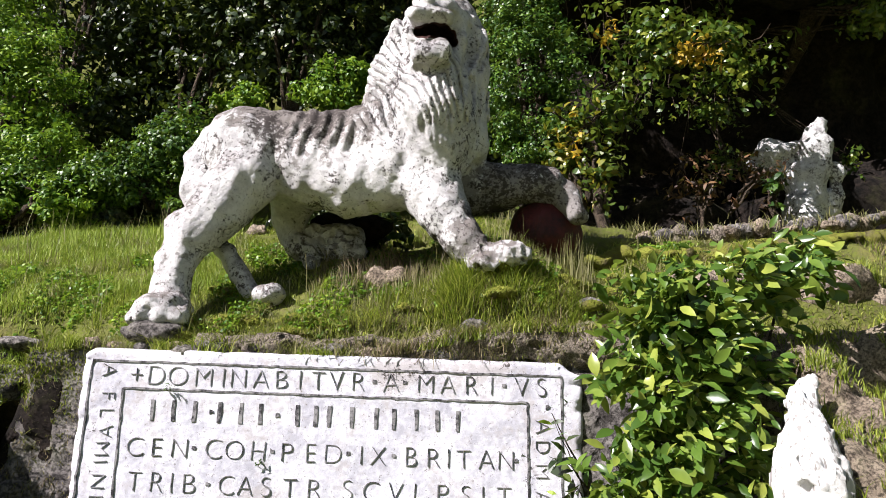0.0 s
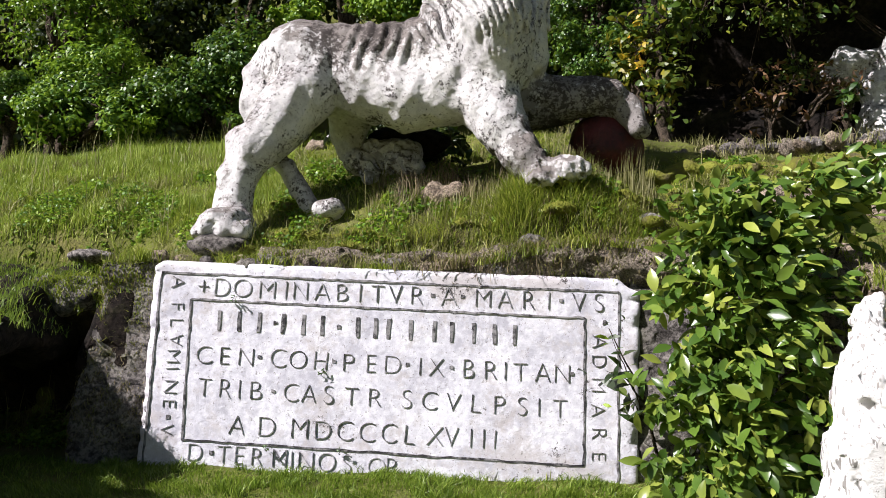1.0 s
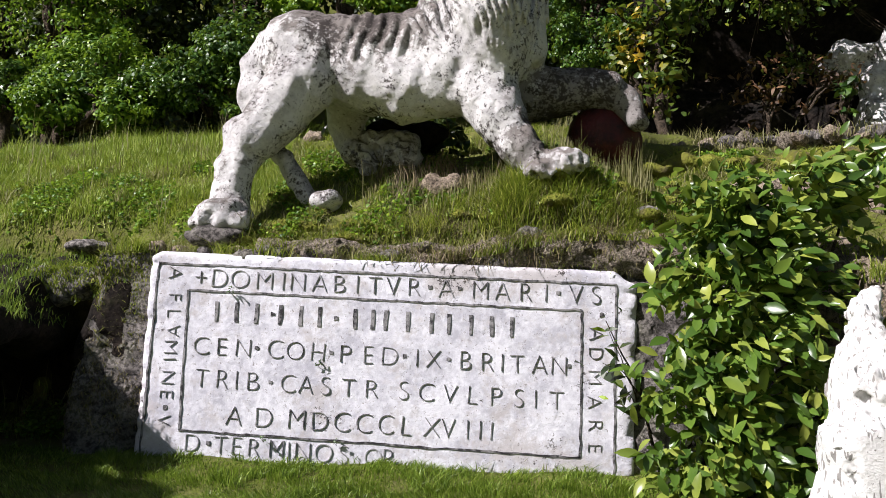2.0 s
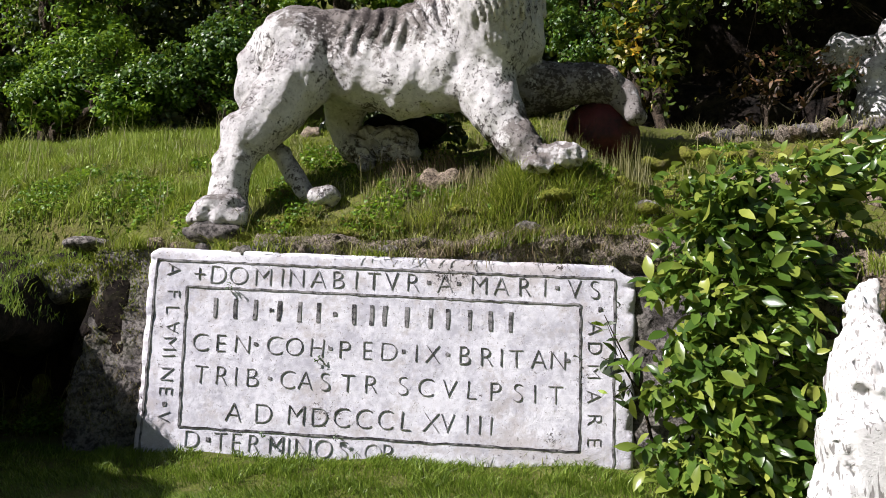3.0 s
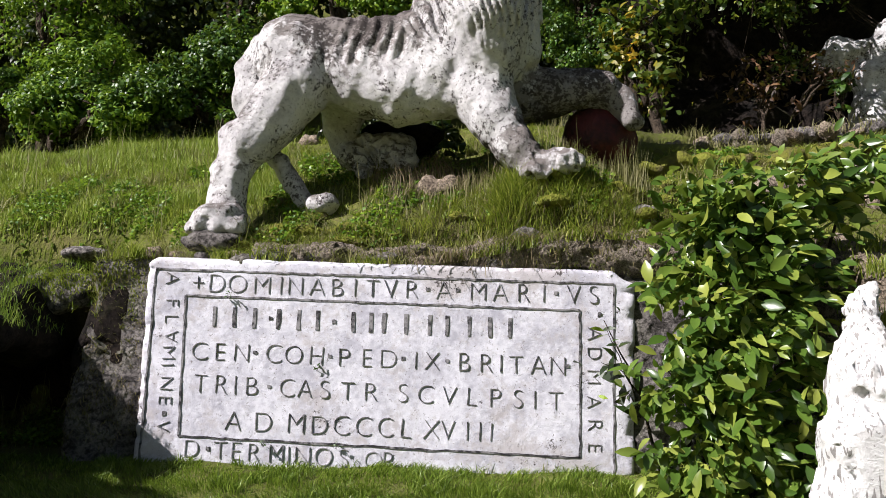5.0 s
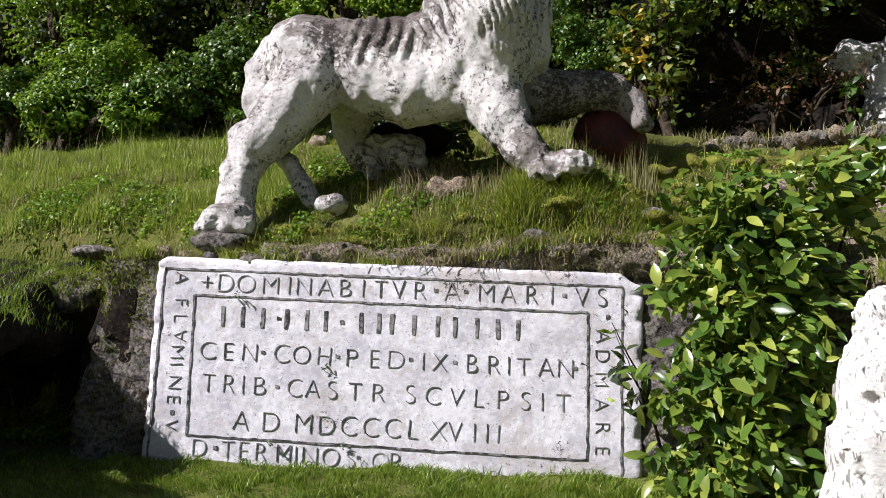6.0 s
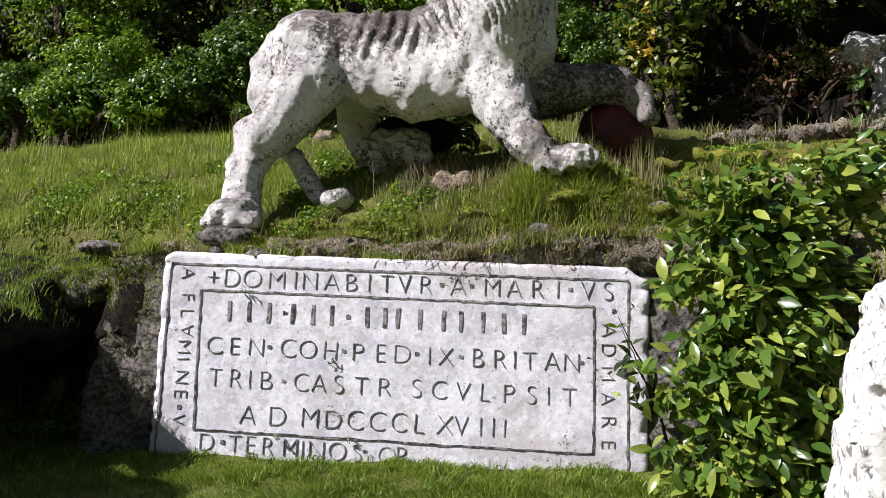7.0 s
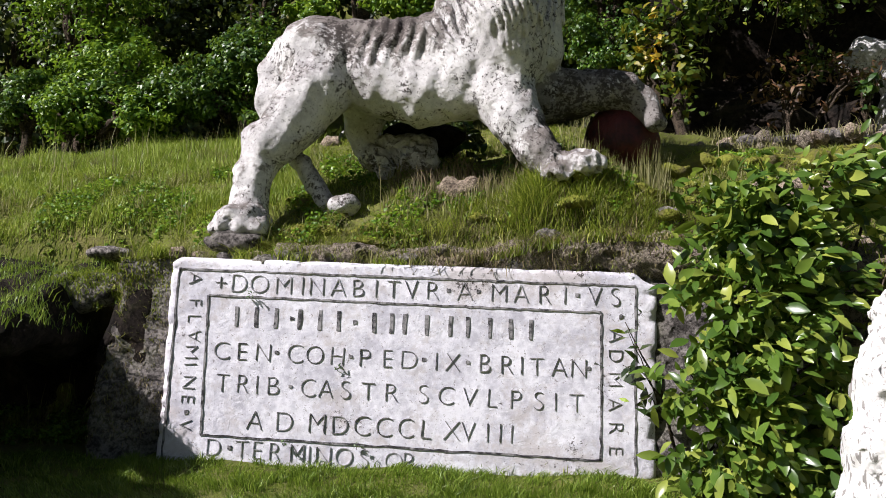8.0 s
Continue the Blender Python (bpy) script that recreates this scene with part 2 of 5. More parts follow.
class Sculpt:
    """A solid modelled from blended limbs, balls and blocks, cut and weathered, then skinned."""

    def __init__(self, lo, hi, h):
        self.lo, self.h = np.array(lo, float), h
        self.n = np.ceil((np.array(hi) - self.lo) / h).astype(int) + 1
        self.f = np.full(self.n, 1.0, np.float32)
        self.axes = [self.lo[i] + h * np.arange(self.n[i]) for i in range(3)]

    def window(self, lo, hi):
        a = np.clip(np.floor((np.array(lo) - self.lo) / self.h).astype(int), 0, self.n - 1)
        b = np.clip(np.ceil((np.array(hi) - self.lo) / self.h).astype(int) + 1, 1, self.n)
        sl = tuple(slice(i, j) for i, j in zip(a, b))
        x, y, z = (ax[s] for ax, s in zip(self.axes, sl))
        return sl, x[:, None, None], y[None, :, None], z[None, None, :]

    def join(self, sl, d, k, cut=False):
        f = self.f[sl]
        if cut:
            h = np.clip(0.5 - 0.5 * (f + d) / k, 0, 1)
            self.f[sl] = f * (1 - h) - d * h + k * h * (1 - h)
        else:
            h = np.clip(0.5 + 0.5 * (f - d) / k, 0, 1)
            self.f[sl] = f * (1 - h) + d * h - k * h * (1 - h)

    def limb(self, a, b, ra, rb, k=0.06, cut=False):
        a, b, m = np.array(a), np.array(b), max(ra, rb) + k + 0.1
        sl, x, y, z = self.window(np.minimum(a, b) - m, np.maximum(a, b) + m)
        w = b - a
        t = np.clip(((x - a[0]) * w[0] + (y - a[1]) * w[1] + (z - a[2]) * w[2]) / (w @ w), 0, 1)
        d = np.sqrt((x - a[0] - t * w[0]) ** 2 + (y - a[1] - t * w[1]) ** 2 + (z - a[2] - t * w[2]) ** 2) - (ra + (rb - ra) * t)
        self.join(sl, d, k, cut)

    def path(self, *stops, k=0.06, cut=False):
        for (a, ra), (b, rb) in zip(stops, stops[1:]):
            self.limb(a, b, ra, rb, k, cut)

    def ball(self, c, r, k=0.05, cut=False):
        c, r = np.array(c), np.array(r, float)
        sl, x, y, z = self.window(c - r - k - 0.1, c + r + k + 0.1)
        q = np.sqrt(((x - c[0]) / r[0]) ** 2 + ((y - c[1]) / r[1]) ** 2 + ((z - c[2]) / r[2]) ** 2)
        self.join(sl, (q - 1) * r.min(), k, cut)

    def block(self, lo, hi, r=0.05, k=0.05, cut=False):
        lo, hi = np.array(lo), np.array(hi)
        sl, x, y, z = self.window(lo - k - 0.1, hi + k + 0.1)
        c, e = (lo + hi) / 2, (hi - lo) / 2 - r
        q = [np.abs(v - c[i]) - e[i] for i, v in enumerate((x, y, z))]
        out = np.sqrt(sum(np.maximum(v, 0) ** 2 for v in q))
        self.join(sl, out + np.minimum(np.maximum(np.maximum(q[0], q[1]), q[2]), 0) - r, k, cut)

    def rough(self, size, depth, seed, ridged=False):
        sl, x, y, z = self.window(self.lo, self.lo + self.h * self.n)
        w = waves(x, y, z, size, seed)
        self.f += (depth * (np.abs(w) - 0.4 if ridged else w)).astype(np.float32)

    def skin(self, name, mat):
        f = self.f
        for i in range(3):
            for j in (0, -1):
                f[tuple(j if a == i else slice(None) for a in range(3))] = 1.0
        s = f < 0
        cells = tuple(n - 1 for n in f.shape)
        acc, cnt = np.zeros((*cells, 3), np.float32), np.zeros(cells, np.float32)
        for ax in range(3):
            o = [i for i in range(3) if i != ax]
            for a in (0, 1):
                for b in (0, 1):
                    off = [0, 0, 0]
                    off[o[0]], off[o[1]] = a, b
                    s0 = tuple(slice(off[i], off[i] + cells[i]) for i in range(3))
                    off2 = list(off)
                    off2[ax] = 1
                    s1 = tuple(slice(off2[i], off2[i] + cells[i]) for i in range(3))
                    m = s[s0] != s[s1]
                    t = np.where(m, f[s0] / np.where(m, f[s0] - f[s1], 1), 0)
                    acc[..., ax] += t
                    acc[..., o[0]] += m * a
                    acc[..., o[1]] += m * b
                    cnt += m
        live = cnt > 0
        ids = np.full(cells, -1)
        ids[live] = np.arange(live.sum())
        verts = (np.argwhere(live) + acc[live] / cnt[live][:, None]) * self.h + self.lo
        faces = []
        for ax in range(3):
            o = [(ax + 1) % 3, (ax + 2) % 3]
            s0 = [slice(1, -1)] * 3
            s0[ax] = slice(0, -1)
            s1 = list(s0)
            s1[ax] = slice(1, None)
            e = np.argwhere(s[tuple(s0)] != s[tuple(s1)])
            e[:, o[0]] += 1
            e[:, o[1]] += 1
            inside = s[tuple(e.T)]
            quad = []
            for da, db in ((-1, -1), (0, -1), (0, 0), (-1, 0)):
                q = e.copy()
                q[:, o[0]] += da
                q[:, o[1]] += db
                quad.append(ids[tuple(q.T)])
            quad = np.stack(quad, 1)
            quad[~inside] = quad[~inside][:, ::-1]
            faces.append(quad)
        return mesh_of(name, verts, np.concatenate(faces), mat)


def blades(name, pts, height, width, mat, lean=0.5, seed=1, spread=0.5):
    """Grass blades, each a bent tapering strip, at the points."""
    r = np.random.RandomState(seed)
    n = len(pts)
    h = height * r.uniform(0.5, 1.25, n) * (0.95 + 0.45 * np.clip(waves(pts[:, 0], pts[:, 1], 0 * pts[:, 0], 0.45, seed + 70), -1, 1.4))
    az, face = r.uniform(0, 6.28, n), r.uniform(0, 6.28, n)
    bend = lean * r.uniform(0.1, 1.0, n) * h
    dx, dy = np.cos(az) * bend, np.sin(az) * bend
    wx, wy = np.cos(face) * width * 0.5, np.sin(face) * width * 0.5
    v = np.zeros((n, 5, 3))
    for i, (t, w) in enumerate(((0, 1), (0, -1), (0.55, 0.75), (0.55, -0.75), (1, 0))):
        v[:, i, 0] = pts[:, 0] + dx * t * t + wx * w
        v[:, i, 1] = pts[:, 1] + dy * t * t + wy * w
        v[:, i, 2] = pts[:, 2] - 0.02 + h * (t - 0.25 * lean * t * t)
    base = np.arange(n)[:, None] * 5
    faces = (base + np.array([0, 1, 3, 2])).tolist() + (base + np.array([2, 3, 4])).tolist()
    return mesh_of(name, v.reshape(-1, 3), faces, mat, False)


def leaf_cloud(name, centres, normals, length, width, mat, seed=1, droop=0.3, tilt=0.6):
    """Leaves as folded, pointed blades with their faces about along the normals."""
    r = np.random.RandomState(seed)
    n = len(centres)
    nrm = normals + r.normal(size=(n, 3)) * tilt
    nrm /= np.linalg.norm(nrm, axis=1)[:, None] + 1e-9
    way = r.normal(size=(n, 3))
    way[:, 2] -= droop
    way -= nrm * (way * nrm).sum(1)[:, None]
    way /= np.linalg.norm(way, axis=1)[:, None] + 1e-9
    side = np.cross(nrm, way)
    s = r.uniform(0.55, 1.25, n)[:, None]
    L, W = length * s, width * s
    v = np.stack([centres - way * L * 0.5,
                  centres - way * L * 0.1 + side * W * 0.5 + nrm * W * 0.18,
                  centres - way * L * 0.1 - side * W * 0.5 + nrm * W * 0.18,
                  centres + way * L * 0.22 + side * W * 0.42 + nrm * W * 0.12 - nrm * L * 0.03,
                  centres + way * L * 0.22 - side * W * 0.42 + nrm * W * 0.12 - nrm * L * 0.03,
                  centres + way * L * 0.5 - nrm * L * 0.12], 1)
    base = np.arange(n)[:, None] * 6
    faces = (base + np.array([0, 1, 2])).tolist() + (base + np.array([1, 3, 4, 2])).tolist() + (base + np.array([3, 5, 4])).tolist()
    return mesh_of(name, v.reshape(-1, 3), faces, mat, False)


def clump_points(centre, radii, clumps, per, size, seed, shell=0.55):
    """Leaf places in many small clumps that fill the outer part of an uneven crown."""
    r = np.random.RandomState(seed)
    d = r.normal(size=(clumps, 3))
    d /= np.linalg.norm(d, axis=1)[:, None]
    lump = 1 + 0.22 * waves(d[:, 0] * 2, d[:, 1] * 2, d[:, 2] * 2, 1.6, seed + 5)
    c = np.array(centre) + d * np.array(radii) * (r.uniform(shell, 1.0, clumps) * lump)[:, None]
    cs = size * r.uniform(0.5, 1.3, clumps)
    off = r.normal(size=(clumps, per, 3))
    off /= np.linalg.norm(off, axis=2)[:, :, None]
    pts = c[:, None, :] + off * (cs[:, None, None] * r.uniform(0.3, 1.0, (clumps, per, 1))) * np.array((1.15, 1.15, 0.7))
    nrm = off * 0.6 + np.array((0, 0, 0.6)) + (d * 0.5)[:, None, :]
    return pts.reshape(-1, 3), nrm.reshape(-1, 3)


def branch(stops, sides=7, wob=0.02, seed=0):
    """Vertices and faces of a tapering, slightly crooked stem through (place, radius) stops."""
    r = random.Random(seed)
    verts, faces, ring = [], [], 0
    pts = []
    for (a, ra), (b, rb) in zip(stops, stops[1:]):
        for i in range(4):
            t = i / 4
            pts.append((Vector(a).lerp(Vector(b), t) + Vector((r.gauss(0, wob), r.gauss(0, wob), 0)) * (t > 0), ra + (rb - ra) * t))
    pts.append((Vector(stops[-1][0]), stops[-1][1]))
    for i, (p, rad) in enumerate(pts):
        w = (pts[min(i + 1, len(pts) - 1)][0] - pts[max(i - 1, 0)][0]).normalized()
        u = w.orthogonal().normalized()
        v = w.cross(u)
        for s in range(sides):
            a = 2 * math.pi * s / sides
            verts.append(tuple(p + (u * math.cos(a) + v * math.sin(a)) * rad))
        if i:
            b0, b1 = (i - 1) * sides, i * sides
            faces += [(b0 + s, b0 + (s + 1) % sides, b1 + (s + 1) % sides, b1 + s) for s in range(sides)]
    faces.append(tuple(range(sides))[::-1])
    faces.append(tuple(len(verts) - sides + s for s in range(sides)))
    return verts, faces


def stems(name, list_of_stops, mat, sides=6, wob=0.02):
    verts, faces = [], []
    for i, st in enumerate(list_of_stops):
        v, f = branch(st, sides, wob, i)
        faces += [tuple(j + len(verts) for j in q) for q in f]
        verts += v
    return mesh_of(name, verts, faces, mat)


def child(name, me, parent, label=""):
    ob = new(name, me)
    ob.parent = parent
    return tagged(ob, label)


# ---- ground ----
def lawn_z(x, y):
    return 0.79 * (np.clip(y, 0, 30) / 6.0) ** 1.5 + 0.012 * np.clip(x, -6, 6) * smooth(y, 2, 6)


def upper_z(x, y):
    s = np.maximum(y - 6.15, -0.4)
    z = 2.35 + 0.95 * s / (1 + 0.2 * np.maximum(s, 0)) + 0.10 * np.clip(x, -6, 6) * smooth(s, 0, 0.8)
    z = z - 0.38 * smooth(-x, 1.2, 3.5) * (1 - smooth(s, 0.2, 2.0))
    z = z + 0.47 * np.exp(-((x - 0.70) / 0.66) ** 2 - ((y - 6.45) / 0.30) ** 2)
    z = z - 0.55 * smooth(x, 1.0, 1.7) * smooth(y, 7.2, 7.9) * (1 - smooth(y, 11, 13))
    z = z + 17.0 * smooth(y, 13.5, 25) + 0.03 * np.maximum(y - 24, 0) * (y < 120) + 2.9 * (y >= 120)
    return z


def ground_z(x, y):
    back = 0.95 * smooth(-x, 2.8, 3.05)
    step = smooth(y, 6.10 + back, 6.28 + back)
    z = lawn_z(x, y) * (1 - step) + upper_z(x, y) * step
    near = np.exp(-((y - 7) / 14.0) ** 2)
    return z + near * (0.035 * (0.35 + 0.65 * step) * waves(x, y, 0, 0.9, 3) + 0.05 * waves(x, y, 0, 2.6, 4) * step)


fine_x, fine_y = np.arange(-7.5, 7.51, 0.07), np.concatenate([np.arange(-1, 4.5, 0.25), np.arange(4.5, 12.01, 0.06)])
grow = 1.35 ** np.arange(1, 15)
gx = np.concatenate([(-7.5 - grow * 5)[::-1], fine_x, 7.5 + grow * 5])
gy = np.concatenate([(-1 - grow * 5)[::-1], fine_y, 12 + np.cumsum(np.full(14, 1.0)), 26 + grow * 4])
GX, GY = np.meshgrid(gx, gy, indexing="ij")
GZ = ground_z(GX, GY)
idx = np.arange(GX.size).reshape(GX.shape)
quads = np.stack([idx[:-1, :-1], idx[1:, :-1], idx[1:, 1:], idx[:-1, 1:]], -1).reshape(-1, 4)
ground = new("ground", mesh_of("ground", np.stack([GX, GY, GZ], -1).reshape(-1, 3), quads, SOIL))
tagged(ground, "grassy hillside with a lawn below and a rough slope above", "ground", kind="structure")

# rock face that carries the tablet
s = Sculpt((-2.95, 5.6, 0.1), (3.6, 7.0, 2.9), 0.035)
s.block((-2.85, 6.08, 0.2), (3.5, 6.8, 2.22), 0.06)
for i in range(26):
    x = -2.6 + i * 0.21 + random.uniform(-0.1, 0.1)
    lift = float(smooth(np.array(x), -0.4, 1.2))
    s.ball((x, 6.24 + random.uniform(-0.05, 0.06), 2.22 + 0.16 * lift + random.uniform(-0.07, 0.05)), (random.uniform(0.08, 0.22), 0.15, random.uniform(0.05, 0.09)), 0.05)
s.ball((-2.75, 6.1, 0.8), (0.25, 0.14, 0.5), 0.15)
s.ball((1.45, 6.10, 1.4), (0.25, 0.10, 0.8), 0.15)
s.rough(0.5, 0.03, 11)
s.rough(0.2, 0.025, 13, True)
s.rough(0.10, 0.016, 12, True)
rock_face = new("rock_face", s.skin("rock_face", ROCK))
tagged(rock_face, "rough grey limestone face with moss and dry roots", "rock face", kind="structure")

# bank of earth over the tablet's edge
s = Sculpt((-2.9, 5.7, 2.0), (2.6, 6.8, 2.9), 0.03)
for i in range(30):
    x = -1.55 + i * 0.135
    lift = float(smooth(np.array(x), -0.5, 1.1))
    s.ball((x, 6.26 - 0.10 * lift + random.uniform(-0.03, 0.04), 2.31 + 0.08 * lift + random.uniform(-0.03, 0.03)), (random.uniform(0.12, 0.22), 0.15 + 0.03 * lift, 0.10 + 0.07 * lift), 0.08)
s.rough(0.35, 0.02, 15)
s.rough(0.14, 0.036, 16, True)
s.rough(0.07, 0.022, 18, True)
earth_bank = new("earth_bank", s.skin("earth_bank", EARTH))
tagged(earth_bank, "crumbling brown earth bank matted with dry grass", "bank", kind="structure")

# hollow under a projecting ledge, beside the tablet; its shade is in the rock colour
s = Sculpt((-6.2, 3.9, 0.0), (-2.3, 8.0, 2.9), 0.045)
s.block((-6.0, 7.0, 0.1), (-2.6, 7.8, 2.2), 0.1)
s.block((-2.95, 6.1, 0.1), (-2.5, 7.8, 2.0), 0.1)
for k in range(8):
    y = 5.25 + 0.25 * k
    s.block((-6.0, y, 1.55), (-3.08 - 0.04 * k, 7.8, 1.75 + 0.07 * k), 0.12, 0.12)
s.ball((-3.16, 5.35, 1.64), (0.25, 0.28, 0.14), 0.1)
s.ball((-3.8, 5.15, 1.74), (0.6, 0.3, 0.16), 0.1)
s.ball((-4.3, 5.2, 0.9), (0.6, 0.5, 1.0), 0.2)
# two lumps outside the view, added to cast shade over the lawn
s.ball((-4.05, 4.85, 1.2), (0.62, 0.6, 0.72), 0.15)
s.ball((-3.6, 4.35, 1.1), (0.60, 0.5, 1.05), 0.15)
s.rough(0.7, 0.06, 21)
s.rough(0.25, 0.035, 22, True)
ledge = new("rock_ledge", s.skin("rock_ledge", ROCK_SHADED))
tagged(ledge, "dark hollow under a projecting mossy limestone ledge", "rock ledge", kind="structure")

# ---- tablet ----
s = Sculpt((-2.6, 5.8, 0.45), (1.5, 6.3, 2.5), 0.022)
s.block((-2.39, 5.99, 0.5), (1.235, 6.25, 2.26), 0.035, 0.02)
for i in range(34):
    t = random.random()
    p = ((-2.4 + 3.6 * t, 2.27), (-2.4, 0.6 + 1.6 * t), (1.245, 0.6 + 1.6 * t))[i % 3]
    s.ball((p[0], 5.98, p[1]), (random.uniform(0.03, 0.10), 0.05, random.uniform(0.02, 0.05)), 0.02, True)
s.ball((1.25, 5.98, 2.28), (0.17, 0.3, 0.11), 0.03, True)
s.ball((-2.41, 5.98, 2.28), (0.07, 0.3, 0.06), 0.03, True)
s.rough(0.6, 0.0012, 31)
s.rough(0.15, 0.0010, 32)
tablet = new("inscribed_tablet", s.skin("inscribed_tablet", LIME_SLAB))
tagged(tablet, "whitewashed stone tablet with a black carved Latin inscription", "tablet")
FRONT = 5.984


def stroke(name, a, b, width, seed):
    """A painted groove along a slightly wavering line on the tablet's face."""
    r = random.Random(seed)
    a, b = Vector((a[0], a[1])), Vector((b[0], b[1]))
    n = max(2, int((b - a).length / 0.05))
    u = (b - a).normalized()
    v = Vector((-u.y, u.x))
    verts, faces = [], []
    for i in range(n + 1):
        p = a.lerp(b, i / n) + v * r.gauss(0, 0.0025)
        w = width * r.uniform(0.35, 0.62)
        for q, d in ((p - v * w, 0.0), (p + v * w, 0.0), (p + v * w, 0.03), (p - v * w, 0.03)):
            verts.append((q.x, FRONT + d, q.y))
        if i:
            o = i * 4
            faces += [(o - 4 + j, o - 4 + (j + 1) % 4, o + (j + 1) % 4, o + j) for j in range(4)]
    faces += [(0, 1, 2, 3), tuple(n * 4 + j for j in (3, 2, 1, 0))]
    return mesh_of(name, verts, faces, PAINT, False)


def line(a, b, width=0.014, seed=0):
    return child("border_line", stroke("border_line", a, b, width, seed), tablet, "black painted carved line")


line((-2.32, 2.165), (1.07, 2.155), seed=1)
line((-2.32, 2.165), (-2.335, 0.70), seed=2)
line((1.07, 2.155), (1.085, 0.70), seed=3)
line((-2.08, 1.975), (0.825, 1.955), seed=4)
line((-2.08, 1.975), (-2.065, 0.955), seed=5)
line((0.825, 1.955), (0.84, 0.905), seed=6)
line((-2.065, 0.955), (0.84, 0.905), seed=7)

glyphs = {}


def glyph(ch, paint):
    """The outline of one capital, turned into a thin solid about 1 high, centred."""
    key = ch + paint.name
    if key not in glyphs:
        cu = bpy.data.curves.new("letter", "FONT")
        cu.body, cu.size, cu.extrude, cu.offset = ch, 1.38, 0.02, -0.042
        cu.align_x = "CENTER"
        ob = bpy.data.objects.new("letter", cu)
        scene.collection.objects.link(ob)
        bpy.context.view_layer.update()
        me = bpy.data.meshes.new_from_object(ob.evaluated_get(bpy.context.evaluated_depsgraph_get()))
        bpy.data.objects.remove(ob)
        me.materials.clear()
        me.materials.append(paint)
        glyphs[key] = me
    return glyphs[key]


rng = random.Random(5)


def letter(ch, x, z, size, turn=0.0, wide=1.0, paint=None):
    if ch == "\u00b7":
        me = stroke("point", (-0.014, 0), (0.014, 0), 0.026, rng.random())
        ob = child("point", me, tablet)
        ob.location = (x, 0, z + (size * 0.5 if turn == 0 else 0))
        return
    ob = child("letter", glyph(ch, paint or (PAINT_FADED if turn and x < 0 else PAINT)), tablet)
    ob.matrix_basis = Matrix.Translation((x, FRONT + 0.0105, z)) @ pose(0, 0, 0, 90, 0, 0) @ pose(0, 0, 0, 0, 0, turn + rng.gauss(0, 1.6)) @ Matrix.Diagonal((size * wide * rng.uniform(0.94, 1.06), size * rng.uniform(0.97, 1.03), 0.6, 1))


def row(text, xs, z0, z1, size, wide=0.95, paint=None):
    """Letters of a level line, cut at the places given."""
    for ch, x in zip(text, xs):
        letter(ch, x, z0 + (z1 - z0) * (x - xs[0]) / (xs[-1] - xs[0]), size, 0, wide, paint)


def bars(xs, z0, z1, size):
    """Plain upright bars in place of a line that is not spelled out."""
    for i, x in enumerate(xs):
        z = z0 + (z1 - z0) * (x - xs[0]) / (xs[-1] - xs[0])
        child("bar", stroke("bar", (x, z), (x, z + size), 0.027, 300 + i), tablet)


row("+DOMINABITVR\u00b7A\u00b7MARI\u00b7VS", (-2.00, -1.86, -1.70, -1.52, -1.38, -1.27, -1.11, -0.96, -0.83, -0.70, -0.56, -0.41, -0.29, -0.17, -0.07, 0.08, 0.24, 0.41, 0.56, 0.65, 0.78, 0.93), 2.003, 2.005, 0.145, 0.95, PAINT_FADED)
row("CEN\u00b7COH\u00b7PED\u00b7IX\u00b7BRITAN\u00b7", (-1.95, -1.80, -1.64, -1.54, -1.40, -1.25, -1.09, -0.99, -0.89, -0.72, -0.56, -0.45, -0.36, -0.24, -0.13, -0.01, 0.15, 0.26, 0.37, 0.53, 0.67, 0.74), 1.505, 1.480, 0.145)
row("TRIB\u00b7CASTRSCVLPSIT", (-1.93, -1.78, -1.67, -1.55, -1.42, -1.29, -1.16, -1.01, -0.85, -0.68, -0.44, -0.28, -0.11, 0.05, 0.22, 0.39, 0.51, 0.66), 1.268, 1.234, 0.145)
row("ADMDCCCLXVIII", (-1.67, -1.45, -1.21, -1.04, -0.88, -0.72, -0.56, -0.42, -0.23, -0.11, 0.03, 0.12, 0.20), 1.005, 0.994, 0.15)
row("D\u00b7TERMINOSOR", (-1.96, -1.84, -1.75, -1.64, -1.51, -1.34, -1.25, -1.15, -1.00, -0.85, -0.64, -0.53), 0.807, 0.765, 0.14, 0.95, PAINT_FADED)
bars((-1.86, -1.71, -1.56, -1.38, -1.23, -1.09, -0.83, -0.70, -0.60, -0.44, -0.27, -0.14, 0.02, 0.17, 0.32), 1.754, 1.739, 0.145)
row("\u00b7\u00b7", (-1.44, -0.97), 1.751, 1.743, 0.145)
letter("A", -2.24, 2.10, 0.106, -90)
letter("F", -2.23, 1.92, 0.106, -90)
letter("L", -2.23, 1.80, 0.106, -90)
letter("A", -2.12, 1.67, 0.106, 90)
letter("M", -2.23, 1.55, 0.106, -90)
letter("I", -2.23, 1.46, 0.106, -90)
letter("N", -2.23, 1.33, 0.106, -90)
letter("E", -2.23, 1.21, 0.106, -90)
letter("\u00b7", -2.18, 1.11, 0.106, -90)
letter("V", -2.23, 1.02, 0.106, -90)
letter("\u00b7", 0.97, 1.93, 0.11, -90)
letter("A", 0.88, 1.79, 0.11, -90)
letter("D", 0.88, 1.65, 0.11, -90)
letter("M", 0.88, 1.48, 0.11, -90)
letter("A", 0.88, 1.30, 0.11, -90)
letter("R", 0.89, 1.14, 0.11, -90)
letter("E", 0.89, 0.98, 0.11, -90)

